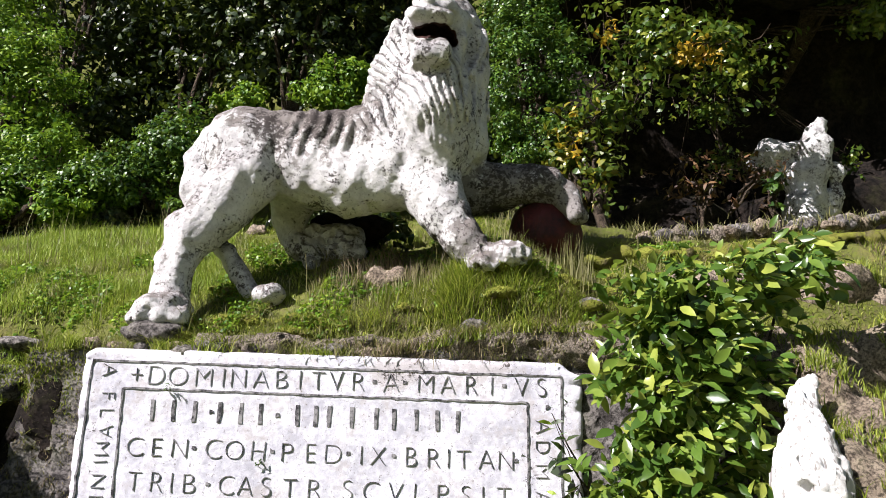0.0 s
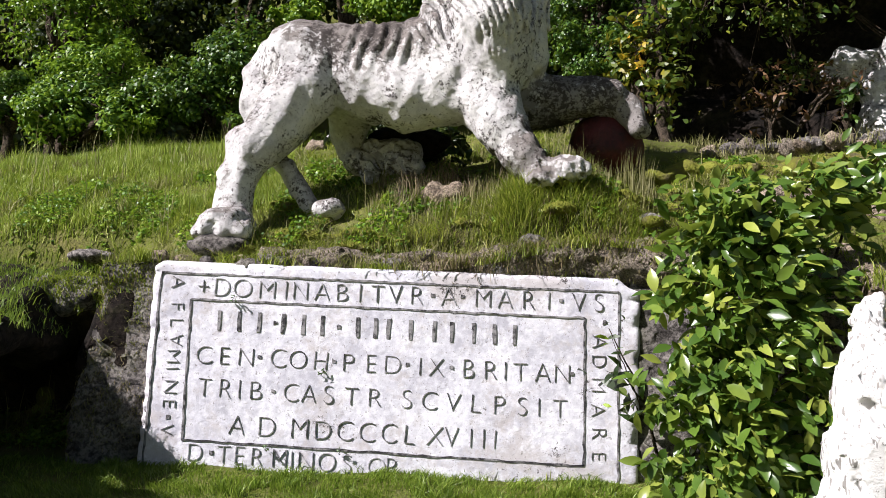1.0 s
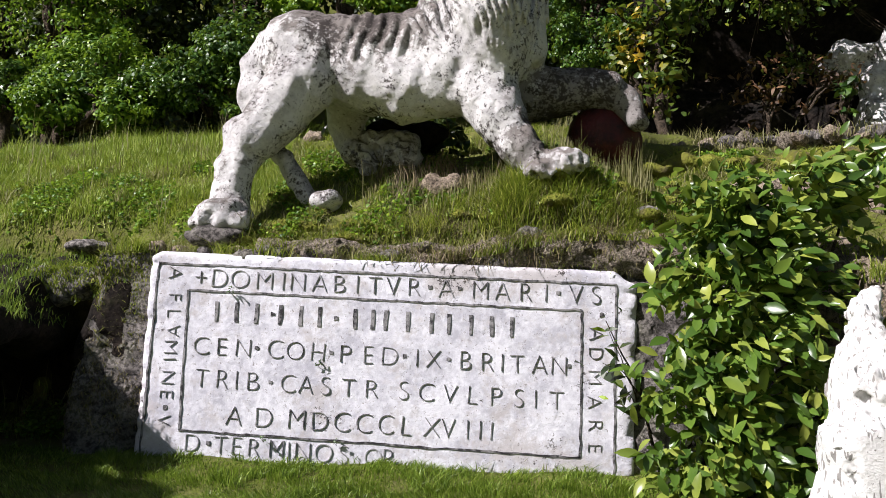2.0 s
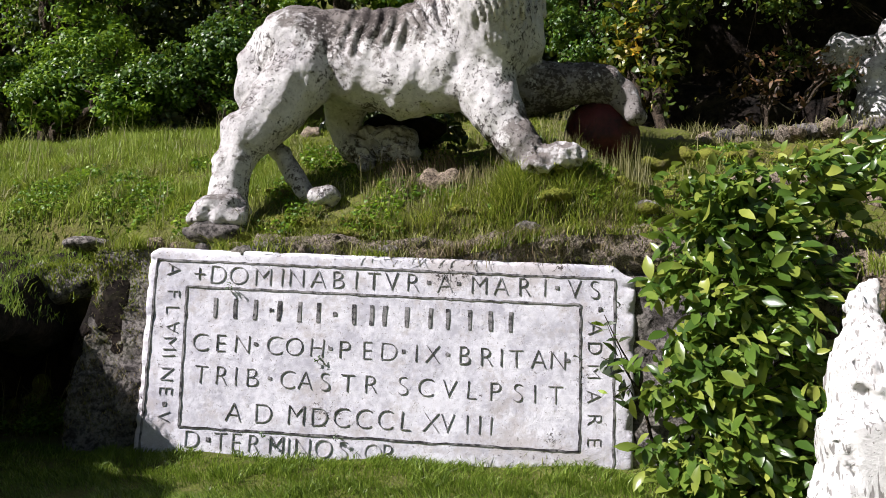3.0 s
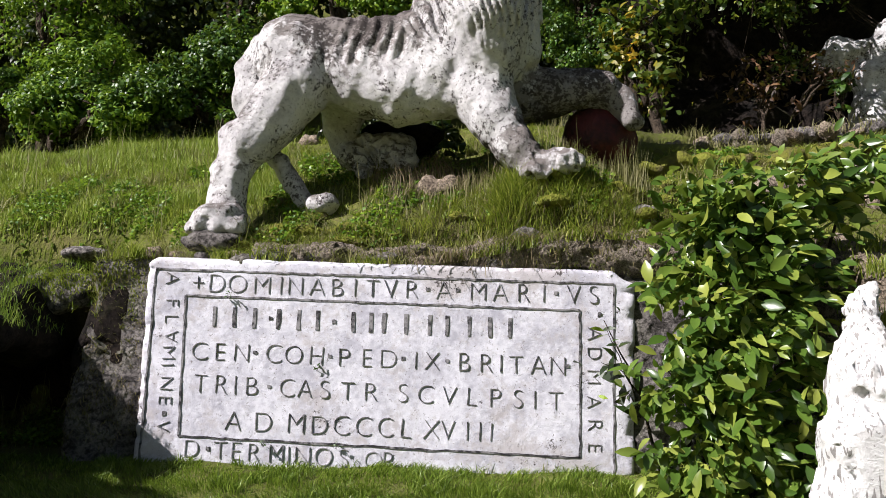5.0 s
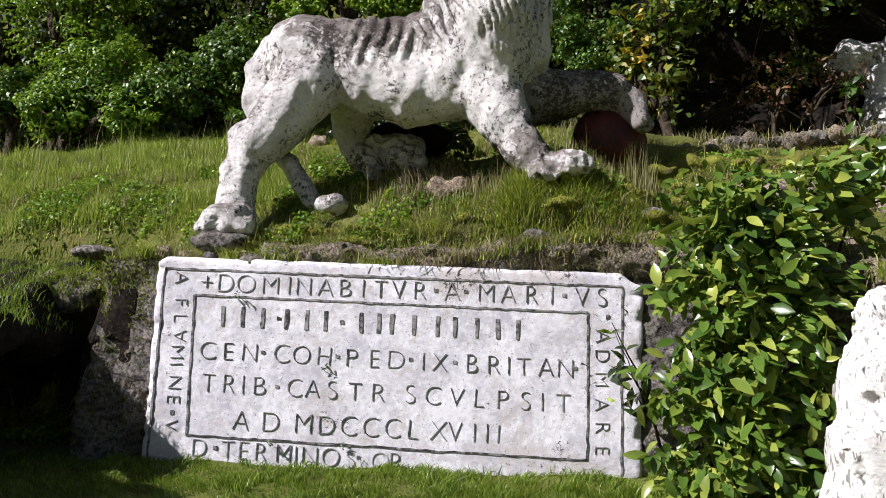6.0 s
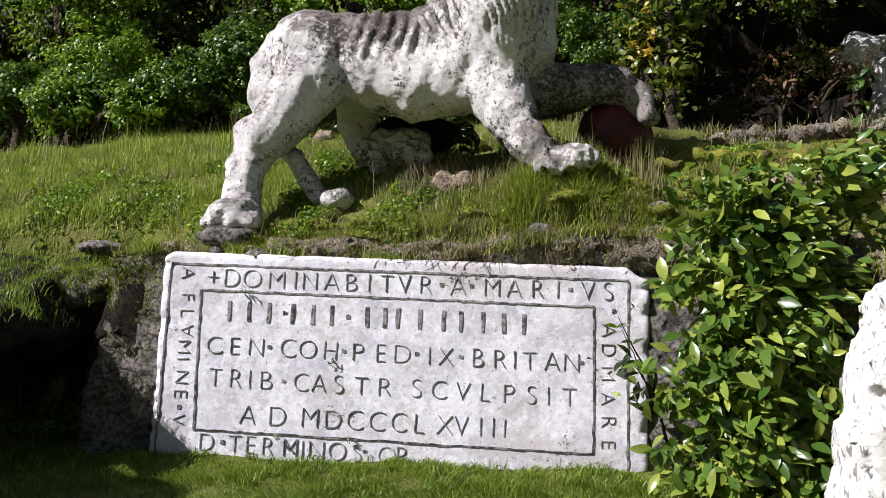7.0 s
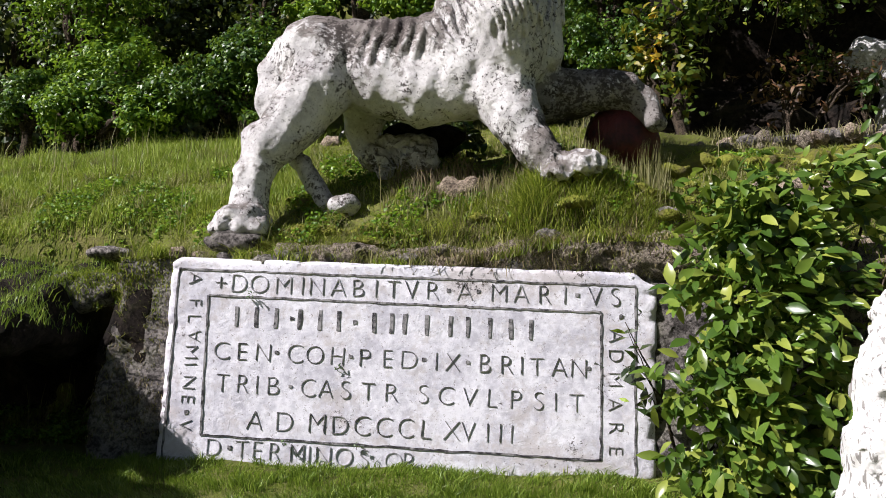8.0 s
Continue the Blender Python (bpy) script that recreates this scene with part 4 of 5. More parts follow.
herb[:, 2] += np.random.RandomState(35).uniform(0.02, 0.10, len(herb))
stuff("low_herbs", leaf_cloud("low_herbs", herb, np.tile((-0.1, -0.2, 0.9), (len(herb), 1)), 0.045, 0.026, LEAF_LIGHT, 36, 0.0, 0.5), "low broad-leaved herbs creeping through the turf")
stuff("dead_stalks", blades("dead_stalks", scatter(700, -0.9, 0.35, 6.65, 7.25, 55), 0.34, 0.007, ROOTS, 0.5, 55), "brown dead stalks standing beneath the lion")
stuff("seed_stalks", blades("seed_stalks", scatter(1000, -0.9, 1.5, 6.40, 6.90, 5), 0.30, 0.006, DRY, 0.25, 5), "dry seed stalks standing before the lion's paw")
mq = np.random.RandomState(61)
cushions = Sculpt((-2.4, 6.05, 2.0), (2.4, 7.5, 3.3), 0.03)
for _ in range(60):
    x, y, w = mq.uniform(-2.2, 2.1), mq.uniform(6.2, 7.2), mq.uniform(0.05, 0.13)
    cushions.ball((x, y, float(ground_z(np.array(x), np.array(y))) - 0.012), (w, w * 0.8, w * mq.uniform(0.25, 0.5)), 0.03)
cushions.rough(0.15, 0.03, 62)
cushions.rough(0.06, 0.018, 63, True)
moss = new("moss_cushions", cushions.skin("moss_cushions", MOSS))
moss_top = np.array([tuple(v.co) for v in moss.data.vertices if v.normal.z > 0.1])
pick = mq.randint(0, len(moss_top), 9000)
stuff("moss_blades", blades("moss_blades", moss_top[pick] + mq.normal(size=(9000, 3)) * (0.02, 0.02, 0.0), 0.055, 0.008, GRASS, 1.2, 67), "short grass growing through the moss")
tagged(moss, "low yellow-green moss cushions and bare earth lumps on the slope", "moss", kind="stuff")
front = np.array([tuple(v.co) for v in earth_bank.data.vertices if v.normal.y < 0.4 and v.co.x > -1.6])
for tag, n, h, mat, seed, label in (("bank_roots", 2400, -0.07, ROOTS, 64, "fine brown roots trailing from the earth bank"), ("bank_moss", 3000, 0.06, GRASS, 65, "short green moss and grass on the earth bank"), ("bank_straw", 3600, 0.09, DRY, 66, "pale dead grass sprouting from the earth bank")):
    q = np.random.RandomState(seed)
    p = front[q.randint(0, len(front), n)] + q.normal(size=(n, 3)) * 0.015
    stuff(tag, blades(tag, p[waves(p[:, 0], p[:, 2], 0, 0.35, seed) > -0.25], h, 0.007, mat, 1.4, seed), label)
bank = scatter(7000, -2.8, 2.3, 6.06, 6.5, 7, lambda x, y, r: r.uniform(size=x.size) < 0.35 + 0.35 * smooth(x, -0.8, 1.2) + 0.4 * waves(x, y, 0, 0.5, 16))
bank[:, 2] = np.maximum(bank[:, 2], 2.22 + 0.16 * smooth(bank[:, 0], -0.4, 1.2))
hang = np.random.RandomState(17).uniform((-0.6, 5.98, 2.20), (2.3, 6.14, 2.40), (1500, 3))
hang[:, 2] += 0.20 * smooth(hang[:, 0], -0.4, 1.0)
stuff("hanging_roots", blades("hanging_roots", hang, -0.12, 0.006, ROOTS, 1.4, 17), "brown dry roots and thatch hanging over the rock edge")
thatch = scatter(5500, -0.9, 2.3, 6.1, 6.62, 18)
thatch[:, 2] = np.maximum(thatch[:, 2], 2.24 + 0.2 * smooth(thatch[:, 0], -0.4, 1.0))
stuff("bank_thatch", blades("bank_thatch", thatch, 0.10, 0.007, ROOTS, 1.6, 18), "brown matted thatch on the bank")
scrub = scatter(60000, 0.9, 5.4, 6.25, 8.3, 19, lambda x, y, r: r.uniform(size=x.size) < 0.55 + 0.5 * waves(x, y, 0, 0.6, 20))
stuff("terrace_thatch", blades("terrace_thatch", scrub[::3], 0.10, 0.008, ROOTS, 1.3, 20), "brown thatch below the terrace")
stuff("terrace_moss", blades("terrace_moss", scrub[1::2], 0.075, 0.009, GRASS, 1.0, 21), "yellow mossy grass below the terrace")
kerb_tufts = np.array([tuple(kerb[0].lerp(kerb[1], t)) for t in np.random.RandomState(24).uniform(0, 1, 2600)]) + np.random.RandomState(25).normal(size=(2600, 3)) * (0.05, 0.16, 0.02)
stuff("kerb_grass", blades("kerb_grass", kerb_tufts[::3] - (0, 0, 0.08), 0.10, 0.008, DRY, 0.8, 26), "dry grass between the kerb stones")
def edge_tufts(name, n, per, height, mat, seed, label, low=-2.75):
    """Tufts that lean out along the edge of the bank."""
    q = np.random.RandomState(seed)
    c = q.uniform((low, 6.04), (2.2, 6.38), (n, 2))
    p = (c[:, None, :] + q.normal(size=(n, per, 2)) * (0.06, 0.035) * q.uniform(0.5, 1.4, (n, 1, 1))).reshape(-1, 2)
    z = np.maximum(ground_z(p[:, 0], p[:, 1]), 2.27 + 0.24 * smooth(p[:, 0], -0.5, 1.1))
    return stuff(name, blades(name, np.column_stack([p, z]), height, 0.008, mat, 1.2, seed), label)


edge_tufts("edge_tufts", 120, 40, 0.14, GRASS, 51, "green tufts leaning over the bank's edge")
edge_tufts("edge_straw", 60, 40, 0.15, DRY, 52, "straw-coloured tufts leaning over the bank's edge")
edge_tufts("edge_thatch", 80, 44, 0.14, ROOTS, 54, "brown thatch tufts on the earth bank", -0.2)
edge_tufts("edge_herbs", 170, 40, 0.13, GRASS, 56, "green tufts sprouting on the earth bank", 0.1)
bits = np.random.RandomState(53)
for i in range(26):
    x = bits.uniform(-2.6, 1.6)
    w = bits.uniform(0.03, 0.09)
    boulder("bank_stone", (x, 6.10 + bits.uniform(0, 0.10), 2.29 + 0.22 * float(smooth(np.array(x), -0.5, 1.1)) + bits.uniform(-0.03, 0.02)), (w, w * 0.8, w * bits.uniform(0.5, 0.9)), (ROCK, ROCK_PALE)[i % 2], "small loose stone in the bank's edge", 400 + i)["group"] = "loose bank stones"
stuff("bank_grass", blades("bank_grass", bank, 0.11, 0.008, DRY, 1.2, 7), "dry tangled grass hanging over the bank's edge")
for c, r in (((0.614, 6.22, 2.981), 0.20), ((0.263, 6.3, 2.985), 0.18), ((0.031, 6.51, 2.806), 0.22), ((0.321, 6.37, 2.769), 0.2), ((0.923, 6.4, 2.913), 0.2)):
    rr = np.random.RandomState(int(c[0] * 100) + 500)
    p = np.array(c) + rr.normal(size=(1100, 3)) * (r * 0.55, r * 0.35, 0.02)
    p[:, 2] = ground_z(p[:, 0], p[:, 1])
    stuff("grass_tuft", blades("grass_tuft", p, 0.20, 0.008, GRASS, 0.9, 8), "dense green tuft of grass and herbs")


pick = np.random.RandomState(12).randint(0, len(bank_tops), 15000)
stuff("bank_tufts", blades("bank_tufts", bank_tops[pick] + np.random.RandomState(13).normal(size=(15000, 3)) * (0.03, 0.03, 0.0), 0.13, 0.009, GRASS, 0.9, 9), "grass tufts on the stepped rock bank")
face_left = np.array([tuple(v.co) for v in rock_face.data.vertices if v.co.x < -2.2 and v.co.z > 0.9 and v.normal.y < -0.3])
pick = np.random.RandomState(27).randint(0, len(face_left), 1500)
stuff("face_roots", blades("face_roots", face_left[pick] + np.random.RandomState(28).normal(size=(1500, 3)) * (0.02, 0.01, 0.02), -0.07, 0.006, ROOTS, 1.5, 28), "short dry roots and dead moss matted over the rock")
pick = np.random.RandomState(29).randint(0, len(face_left), 9000)
high = face_left[pick][face_left[pick][:, 2] > np.random.RandomState(30).normal(1.95, 0.16, 9000)]
stuff("face_moss", blades("face_moss", high, 0.06, 0.008, GRASS, 1.4, 29), "green moss and grass sprouting from the rock's upper edge")
pick = np.random.RandomState(37).randint(0, len(face_left), 1500)
stuff("face_straw", blades("face_straw", face_left[pick], 0.05, 0.007, DRY, 1.6, 38), "pale dead grass caught on the rock")
mossy = boulder("mossy_rock", (-3.22, 6.3, 1.97), (0.34, 0.20, 0.18), ROCK, "moss-grown rock at the ledge's end", 49)
moss_top = np.array([tuple(v.co) for v in mossy.data.vertices if v.normal.z > -0.1])
pick = np.random.RandomState(39).randint(0, len(moss_top), 3000)
stuff("rock_moss", blades("rock_moss", moss_top[pick] + np.random.RandomState(40).normal(size=(3000, 3)) * 0.015, 0.06, 0.009, GRASS, 1.3, 40), "bright green moss and grass over the rock")
ledge_top = np.array([tuple(v.co) for v in ledge.data.vertices if v.normal.z > 0.5 and v.co.z > 1.6])
pick = np.random.RandomState(14).randint(0, len(ledge_top), 15000)
stuff("ledge_grass", blades("ledge_grass", ledge_top[pick] + np.random.RandomState(15).normal(size=(15000, 3)) * (0.03, 0.03, 0.0), 0.10, 0.008, LAWN, 0.9, 10), "green grass on top of the rock ledge")

# ---- shrub before the bank ----
def shrub_leaf(k):
    """One pointed leaf along +y, folded at its midrib and bent down, of five steps."""
    verts, faces = [], []
    for i, (t, w) in enumerate(((0, 0.04), (0.22, 0.34), (0.5, 0.5), (0.78, 0.34), (1.0, 0.02))):
        z = -0.16 * t * t * k
        verts += [(-w * 0.47, t, z + 0.12 * w), (0, t, z), (w * 0.47, t, z + 0.12 * w)]
        if i:
            o = 3 * i
            faces += [(o - 3, o - 2, o + 1, o), (o - 2, o - 1, o + 2, o + 1)]
    return mesh_of("leaf", verts, faces, LEAF_SHRUB)


shrub = new("shrub")
tagged(shrub, "dense glossy broad-leaved green shrub growing up the bank", "shrub")
r = np.random.RandomState(77)
roots = [Vector((1.45, 5.55, 0.72)), Vector((1.9, 5.6, 0.72)), Vector((1.65, 5.75, 0.75))]
tips, all_stops = [], []
SPRAYS = (
    ((1.58, 5.35, 0.98), (0.36, 0.22, 0.32), 24), ((2.0, 5.35, 1.0), (0.36, 0.25, 0.35), 24),
    ((1.56, 5.40, 1.50), (0.32, 0.25, 0.35), 24), ((1.95, 5.40, 1.62), (0.40, 0.25, 0.40), 28),
    ((1.68, 5.50, 2.12), (0.42, 0.25, 0.30), 24), ((2.10, 5.55, 2.25), (0.38, 0.25, 0.35), 24),
    ((1.66, 5.60, 2.60), (0.40, 0.25, 0.22), 22), ((2.22, 5.65, 2.78), (0.48, 0.25, 0.28), 28),
    ((2.72, 5.75, 2.95), (0.28, 0.22, 0.20), 12),
)
for c, rad, n in SPRAYS:
    for _ in range(n):
        d = r.normal(size=3)
        d /= np.linalg.norm(d)
        p = Vector(np.array(c) + d * np.array(rad) * r.uniform(0.6, 1.05))
        tips.append(p)
        if r.uniform() < 0.35:
            q = Vector(c)
            all_stops.append([(min(roots, key=lambda a: (a - q).length), 0.016), (q + Vector((0, 0.2, -0.15)), 0.011), (p, 0.004)])
for st in all_stops:
    child("stem", stems("stem", [st], BARK, 5, 0.015), shrub, "thin brown woody stem")
places = []
for p in tips:
    for j in range(19):
        places.append((p + Vector(r.normal(size=3) * (0.075, 0.06, 0.075)), j))
r.shuffle(places)
places.sort(key=lambda a: a[0].y)
kinds = [shrub_leaf(k) for k in (0.6, 1.0, 1.5, 2.2)]


def leaf_pose(p):
    out = (p - Vector((1.7, 6.0, p.z - 0.1))).normalized()
    way = (out * 0.8 + Vector(r.normal(size=3) * 0.6) + Vector((0, 0, -0.25))).normalized()
    up = (Vector((-0.40, -0.55, 0.75)) + Vector(r.normal(size=3) * 0.48)).normalized()
    side = way.cross(up).normalized()
    up = side.cross(way)
    size = r.uniform(0.08, 0.18)
    m = Matrix((side, way, up)).transposed().to_4x4()
    return Matrix.Translation(p) @ m @ Matrix.Diagonal((size * r.uniform(0.78, 1.12), size, size, 1))


verts, faces = [], []
for i, (p, j) in enumerate(places):
    m = leaf_pose(p)
    me = kinds[i % 4]
    if i < 300:
        ob = child("leaf", me, shrub)
        ob.matrix_basis = m
    else:
        o = len(verts)
        verts += [tuple(m @ v.co) for v in me.vertices]
        faces += [tuple(o + k for k in f.vertices) for f in me.polygons]
tagged(child("foliage", mesh_of("foliage", verts, faces, LEAF_SHRUB), shrub, "mass of glossy green leaves"), kind="stuff")


# ---- small plants ----
def weed(name, label, stops, leaves, length, width, mat, seed):
    """A small plant: thin stems, and leaves set along their upper parts."""
    ob = tagged(new(name), label, "plant")
    for st in stops:
        child("stem", stems("stem", [st], BARK, 5, 0.006), ob)
    q = np.random.RandomState(seed)
    pts = []
    for st in stops:
        for _ in range(leaves):
            t = q.uniform(0.35, 1.0)
            pts.append(np.array(Vector(st[0][0]).lerp(Vector(st[-1][0]), t)) + q.normal(size=3) * length * 0.4)
    pts = np.array(pts)
    child("foliage", leaf_cloud("foliage", pts, np.tile((-0.2, -0.5, 0.7), (len(pts), 1)), length, width, mat, seed, 0.5, 0.5), ob)
    return ob


weed("sapling", "slender sapling with drooping dark leaves before the tablet", [[((1.355, 5.75, 0.857), 0.014), ((1.189, 5.68, 1.424), 0.009), ((0.939, 5.62, 1.873), 0.003)], [((1.19, 5.68, 1.386), 0.007), ((1.061, 5.62, 1.534), 0.004), ((0.916, 5.58, 1.585), 0.002)], [((1.2, 5.68, 1.272), 0.007), ((1.109, 5.62, 1.385), 0.004), ((1.008, 5.58, 1.326), 0.002)]], 9, 0.16, 0.05, LEAF_SHADED, 5)
weed("seedling", "pale yellow-green seedling before the tablet's border", [[((1.287, 5.72, 1.122), 0.006), ((1.068, 5.62, 1.572), 0.004), ((0.946, 5.56, 1.814), 0.002)]], 7, 0.13, 0.045, LEAF_LIGHT, 9)
weed("weed", "broad-leaved weed growing beneath the lion's belly", [[((-0.216, 8.25, 3.67), 0.008), ((-0.233, 6.75, 3.473), 0.005), ((-0.261, 6.7, 3.581), 0.003)]], 9, 0.17, 0.08, LEAF_MID, 6)
for i, c in enumerate(((-1.764, 5.95, 1.983), (-1.435, 5.95, 0.922), (-0.904, 5.95, 0.923), (-1.073, 5.97, 1.47))):
    weed("weed", "tiny weed rooted in a crack of the tablet", [[((c[0], c[1] + 0.03, c[2] - 0.02), 0.003), (c, 0.002), ((c[0] + 0.02, c[1] - 0.02, c[2] + 0.02), 0.001)]], 10, 0.034, 0.012, LEAF_MID, 30 + i)

# ---- trees and bushes behind ----
def bush(name, label, category, crowns, mat, length, width, seed, trunk=None, droop=0.3, tilt=0.6, shell=0.55, thick=1.0):
    """A plant with stems and an uneven crown; crowns: centre, radii, clumps, leaves a clump, clump size."""
    ob = tagged(new(name), label, category)
    pts, nrm = [], []
    limbs = []
    foot = Vector(trunk if trunk else (crowns[0][0][0], crowns[0][0][1], float(ground_z(np.array(crowns[0][0][0]), np.array(crowns[0][0][1])))))
    for i, (c, rad, clumps, per, size) in enumerate(crowns):
        a, b = clump_points(c, rad, clumps, per, size, seed + i, shell)
        pts.append(a)
        nrm.append(b)
        c = Vector(c)
        for j in range(5):
            e = c + Vector((random.uniform(-0.7, 0.7) * rad[0], random.uniform(-0.7, 0.7) * rad[1], random.uniform(-0.2, 0.8) * rad[2]))
            limbs.append([(foot.lerp(c, 0.45), 0.045 * thick), (c.lerp(e, 0.4), 0.03 * thick), (e, 0.008 * thick)])
    limbs.append([(foot - Vector((0, 0, 0.15)), 0.10 * thick), (foot.lerp(Vector(crowns[0][0]), 0.5), 0.06 * thick), (Vector(crowns[0][0]), 0.03 * thick)])
    wood = child("trunk", stems("trunk", limbs, BARK, 6, 0.04), ob, "brown bark")
    if thick < 0.3:
        tagged(wood, "thin tangled brown stems", kind="stuff")
    child("crown", leaf_cloud("crown", np.concatenate(pts), np.concatenate(nrm), length, width, mat, seed, droop, tilt), ob)
    return ob


bush("tree", "light green feathery young tree in full sun", "tree",
     (((-5.961, 11.2, 6.436), (1.0, 0.9, 1.3), 90, 90, 0.28), ((-5.22, 10.6, 5.127), (0.85, 0.7, 0.65), 70, 90, 0.25), ((-6.626, 11.6, 7.619), (1.0, 0.9, 1.0), 60, 90, 0.28)), LEAF_LIGHT, 0.09, 0.035, 101)
bush("bush", "rounded mid-green bush behind the meadow", "bush",
     (((-3.15, 9.9, 5.23), (0.65, 0.5, 0.5), 60, 90, 0.2), ((-3.633, 9.9, 4.794), (0.5, 0.4, 0.3), 40, 90, 0.18), ((-2.616, 9.6, 4.88), (0.5, 0.4, 0.5), 40, 90, 0.2)), LEAF_TREE, 0.08, 0.035, 111)
bush("bush", "low mixed green scrub along the meadow's edge", "bush",
     (((-6.221, 10.3, 4.8), (0.75, 0.4, 0.42), 50, 70, 0.2), ((-5.221, 10.3, 4.749), (0.7, 0.4, 0.38), 46, 70, 0.2), ((-4.268, 10.1, 4.748), (0.5, 0.35, 0.30), 34, 70, 0.17)), LEAF_TREE, 0.085, 0.038, 117)
bush("bush", "sunlit light green scrub at the foot of the young tree", "bush",
     (((-5.492, 10.05, 4.549), (0.6, 0.4, 0.35), 40, 60, 0.18), ((-4.554, 9.95, 4.506), (0.55, 0.4, 0.30), 36, 60, 0.17)), LEAF_LIGHT, 0.085, 0.036, 119)
bush("bush", "bright green bush behind the lion's back", "bush",
     (((-1.134, 10, 6.184), (0.45, 0.4, 0.45), 40, 90, 0.18), ((-2.348, 10.2, 6.059), (0.35, 0.3, 0.22), 20, 80, 0.14)), LEAF_LIGHT, 0.085, 0.04, 121)
# near-black leaves fill the gap that is only shade behind the belly
bush("bush", "dark weedy growth behind the lion's belly", "bush",
     (((-0.941, 8.3, 3.958), (0.75, 0.3, 0.26), 60, 16, 0.13), ((-0.39, 8, 3.816), (0.35, 0.25, 0.22), 24, 16, 0.12), ((-0.56, 7.7, 3.574), (0.42, 0.16, 0.16), 30, 16, 0.11)), LEAF_SHADED, 0.11, 0.045, 125, None, 0.2, 0.7, 0.0, 0.3)
bush("tree", "dense small-leaved green tree beside the lion's mane", "tree",
     (((1.356, 9.6, 6.267), (0.75, 0.5, 1.1), 110, 110, 0.2), ((1.231, 9.8, 7.344), (0.7, 0.6, 0.8), 70, 110, 0.22), ((1.454, 9.3, 5.303), (0.5, 0.4, 0.35), 40, 90, 0.16)), LEAF_TREE, 0.065, 0.03, 131)
bush("bush", "yellowing broad-leaved bush by the terrace", "bush",
     (((2.003, 8.7, 4.75), (0.34, 0.3, 0.60), 44, 9, 0.17), ((1.79, 8.9, 5.231), (0.40, 0.3, 0.40), 34, 9, 0.17), ((1.655, 8.9, 4.91), (0.3, 0.2, 0.25), 20, 9, 0.15)), LEAF_YELLOW, 0.13, 0.06, 141, None, 0.3, 0.6, 0.0)
bush("vine", "hanging green and yellow leafy vines over the cliff", "vine",
     (((2.799, 9, 6.495), (1.15, 0.5, 0.85), 120, 9, 0.22), ((4.19, 9.9, 6.8), (0.85, 0.35, 0.95), 80, 8, 0.24), ((3.605, 8.9, 6.556), (0.40, 0.2, 0.16), 24, 14, 0.13), ((5.531, 9, 7.09), (0.35, 0.3, 0.4), 26, 10, 0.18), ((2.225, 9, 5.724), (0.3, 0.3, 0.7), 30, 8, 0.18)), LEAF_VINE, 0.13, 0.062, 151, (4.5, 10.9, 8.2), 0.8, 0.7, 0.0, 0.35)
bush("vine", "golden yellow dying leaves on a hanging vine", "vine",
     (((3.281, 8.8, 6.338), (0.75, 0.2, 0.28), 34, 5, 0.12), ((1.749, 8.7, 5.012), (0.25, 0.2, 0.4), 6, 5, 0.12), ((2.195, 8.8, 6.51), (0.3, 0.2, 0.3), 8, 5, 0.10)), LEAF_GOLD, 0.105, 0.045, 156, (2.9, 9.6, 6.9), 0.8, 0.8, 0.0, 0.25)
vine_strands = []
for i in range(14):
    x, z = random.uniform(1.9, 4.3), random.uniform(4.9, 6.4)
    vine_strands.append([((x, 10.0, 8.2), 0.010), ((x + random.uniform(-0.2, 0.2), 9.9, (z + 8.2) / 2), 0.008), ((x + random.uniform(-0.3, 0.3), 9.9, z), 0.004)])
for st in vine_strands:
    tagged(new("hanging_root", stems("hanging_root", [st], BARK, 5, 0.05)), "thin brown aerial root hanging down the cliff", "root", "hanging roots")
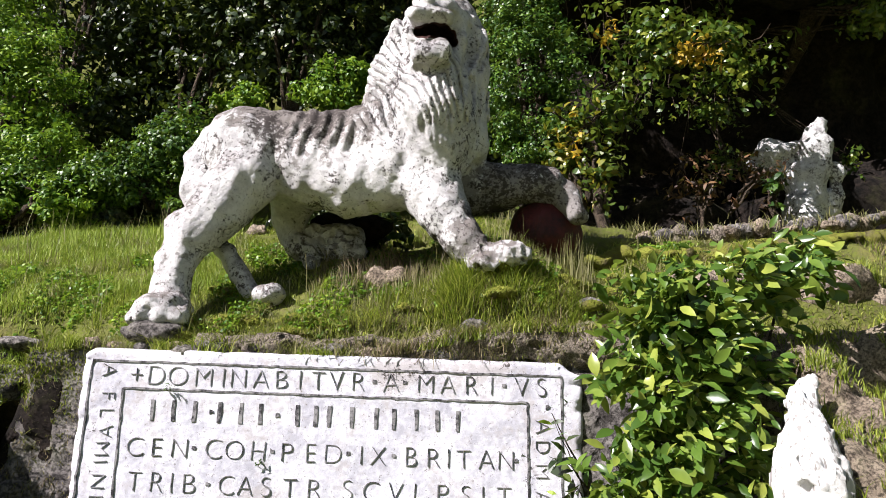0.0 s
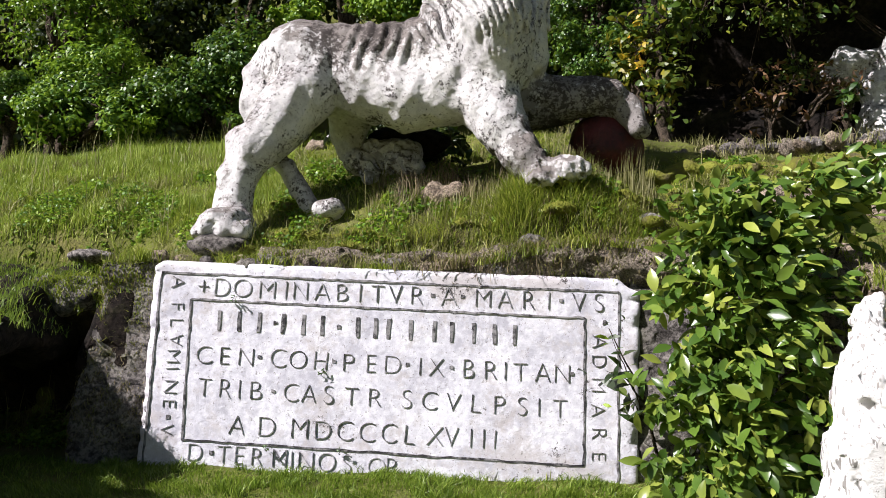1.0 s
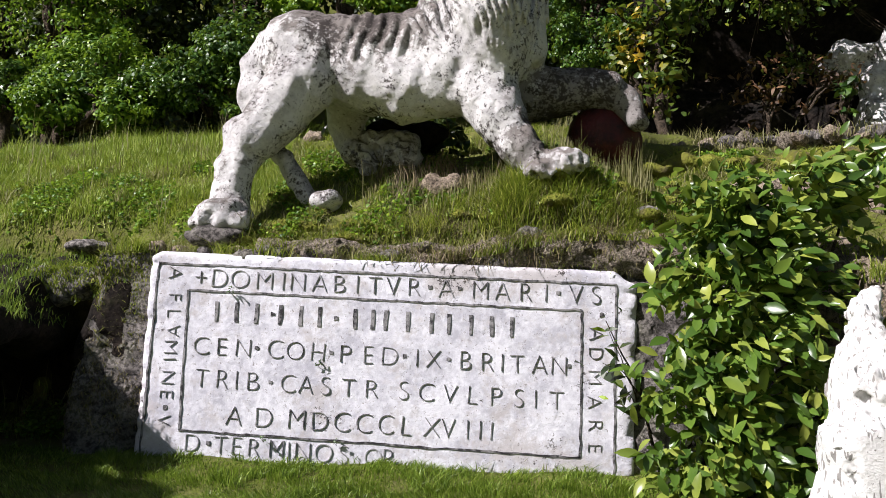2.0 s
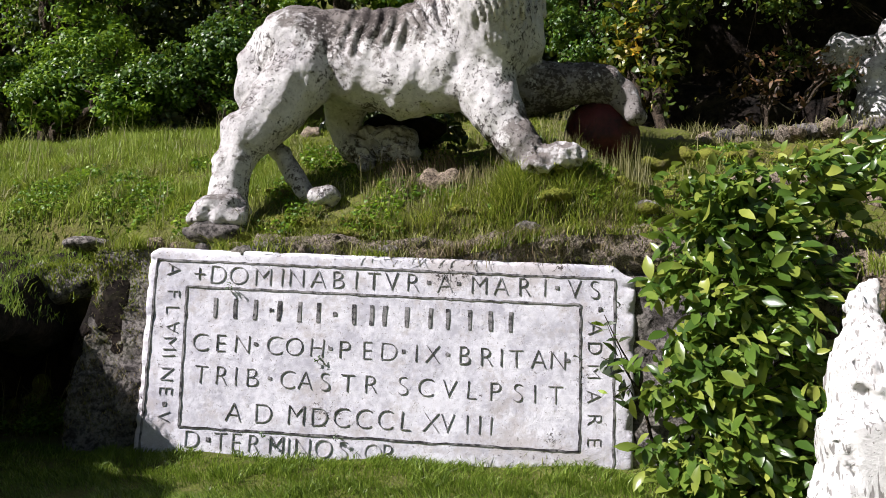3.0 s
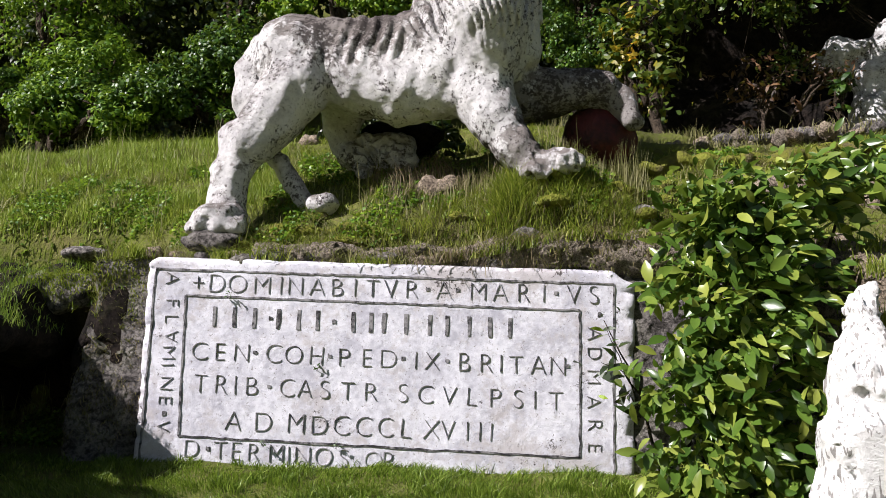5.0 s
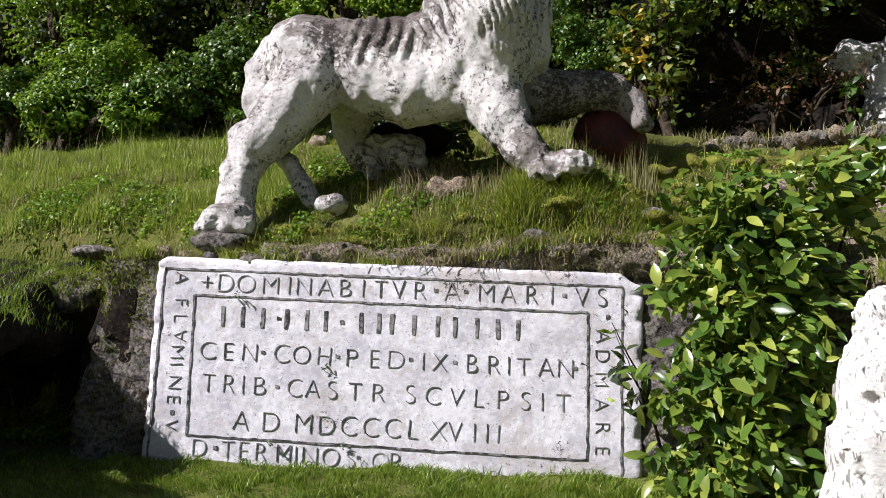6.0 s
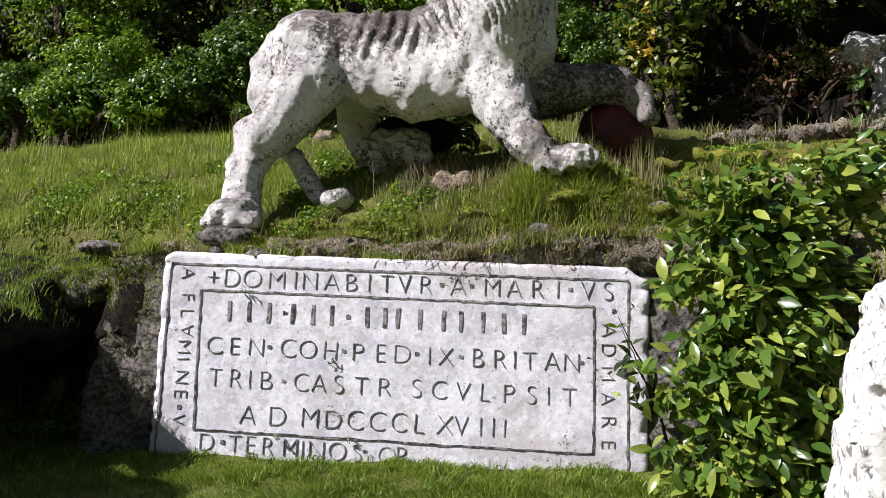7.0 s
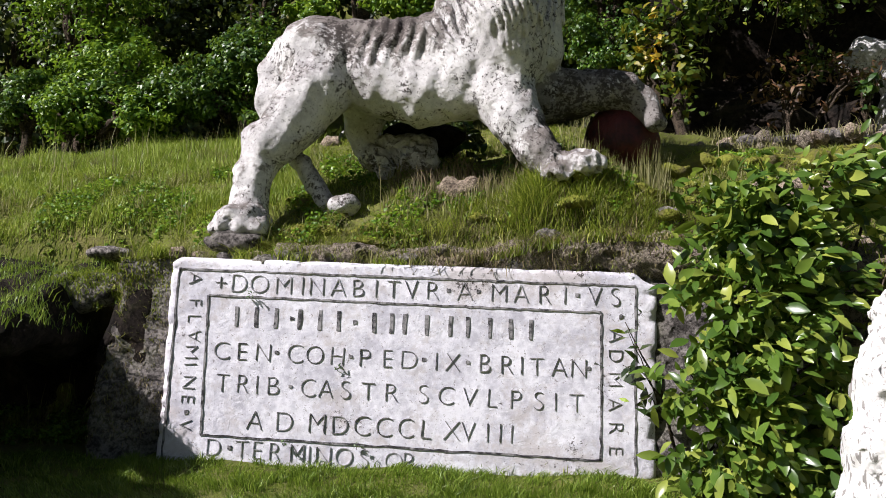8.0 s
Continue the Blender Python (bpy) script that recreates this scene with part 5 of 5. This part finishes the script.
bush("creeper", "sparse small-leaved creeper trailing over the dark cliff", "creeper",
     (((2.691, 10, 6.036), (0.75, 0.25, 0.50), 70, 6, 0.16), ((3.871, 10.1, 6.131), (0.60, 0.25, 0.40), 60, 6, 0.15), ((3.982, 9.9, 5.338), (0.55, 0.2, 0.35), 44, 6, 0.14), ((5.724, 10.2, 5.52), (0.35, 0.2, 0.5), 26, 5, 0.14), ((5.755, 9.6, 7.209), (0.40, 0.2, 0.30), 24, 6, 0.15)), LEAF_VINE, 0.085, 0.042, 158, (3.731, 10.9, 7.738), 0.7, 0.8, 0.0, 0.25)
bush("bush", "sparse dead brown scrub at the cliff foot", "bush",
     (((3.416, 9.4, 4.835), (0.8, 0.3, 0.38), 42, 9, 0.16), ((4.128, 9.4, 5.009), (0.35, 0.2, 0.4), 24, 9, 0.15)), LEAF_DEAD, 0.11, 0.035, 161, None, 0.5, 0.8, 0.0, 0.4)
bush("bush", "small leafy bush by the whitewashed rock", "bush",
     (((4.252, 9.3, 4.871), (0.16, 0.12, 0.28), 10, 7, 0.12),), LEAF_MID, 0.13, 0.06, 165, None, 0.5, 0.7, 0.0, 0.3)
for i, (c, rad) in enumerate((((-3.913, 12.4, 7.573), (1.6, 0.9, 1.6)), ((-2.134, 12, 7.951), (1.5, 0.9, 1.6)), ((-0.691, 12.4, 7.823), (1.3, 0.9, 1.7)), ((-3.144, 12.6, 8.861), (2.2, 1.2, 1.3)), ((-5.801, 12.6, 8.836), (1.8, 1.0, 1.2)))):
    bush("tree", "dark glossy-leaved woodland tree in deep shade", "tree", ((c, rad, 110, 26, 0.3),), LEAF_SHADED, 0.15, 0.07, 171 + i * 3)
# canopies above the view, over the slope's back edge, added to shade wood and cliff
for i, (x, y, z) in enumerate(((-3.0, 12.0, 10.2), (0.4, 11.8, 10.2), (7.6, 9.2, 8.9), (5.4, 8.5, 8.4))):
    bush("tree", "tall dark woodland tree with a broad canopy", "tree", (((x, y, z), (1.9, 1.4, 0.9), 240, 40, 0.45),), LEAF_SHADED, 0.22, 0.11, 201 + i, (x, 14.0, float(ground_z(np.array(x), np.array(14.0)))))
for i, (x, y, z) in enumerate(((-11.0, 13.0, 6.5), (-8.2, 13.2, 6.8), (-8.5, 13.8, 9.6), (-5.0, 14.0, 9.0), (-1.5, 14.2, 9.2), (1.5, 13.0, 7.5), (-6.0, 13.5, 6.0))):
    bush("tree", "woodland tree closing the view behind the meadow", "tree", (((x, y, z), (2.0, 1.2, 2.2), 170, 40, 0.42),), LEAF_SHADED, 0.18, 0.09, 301 + i * 2)
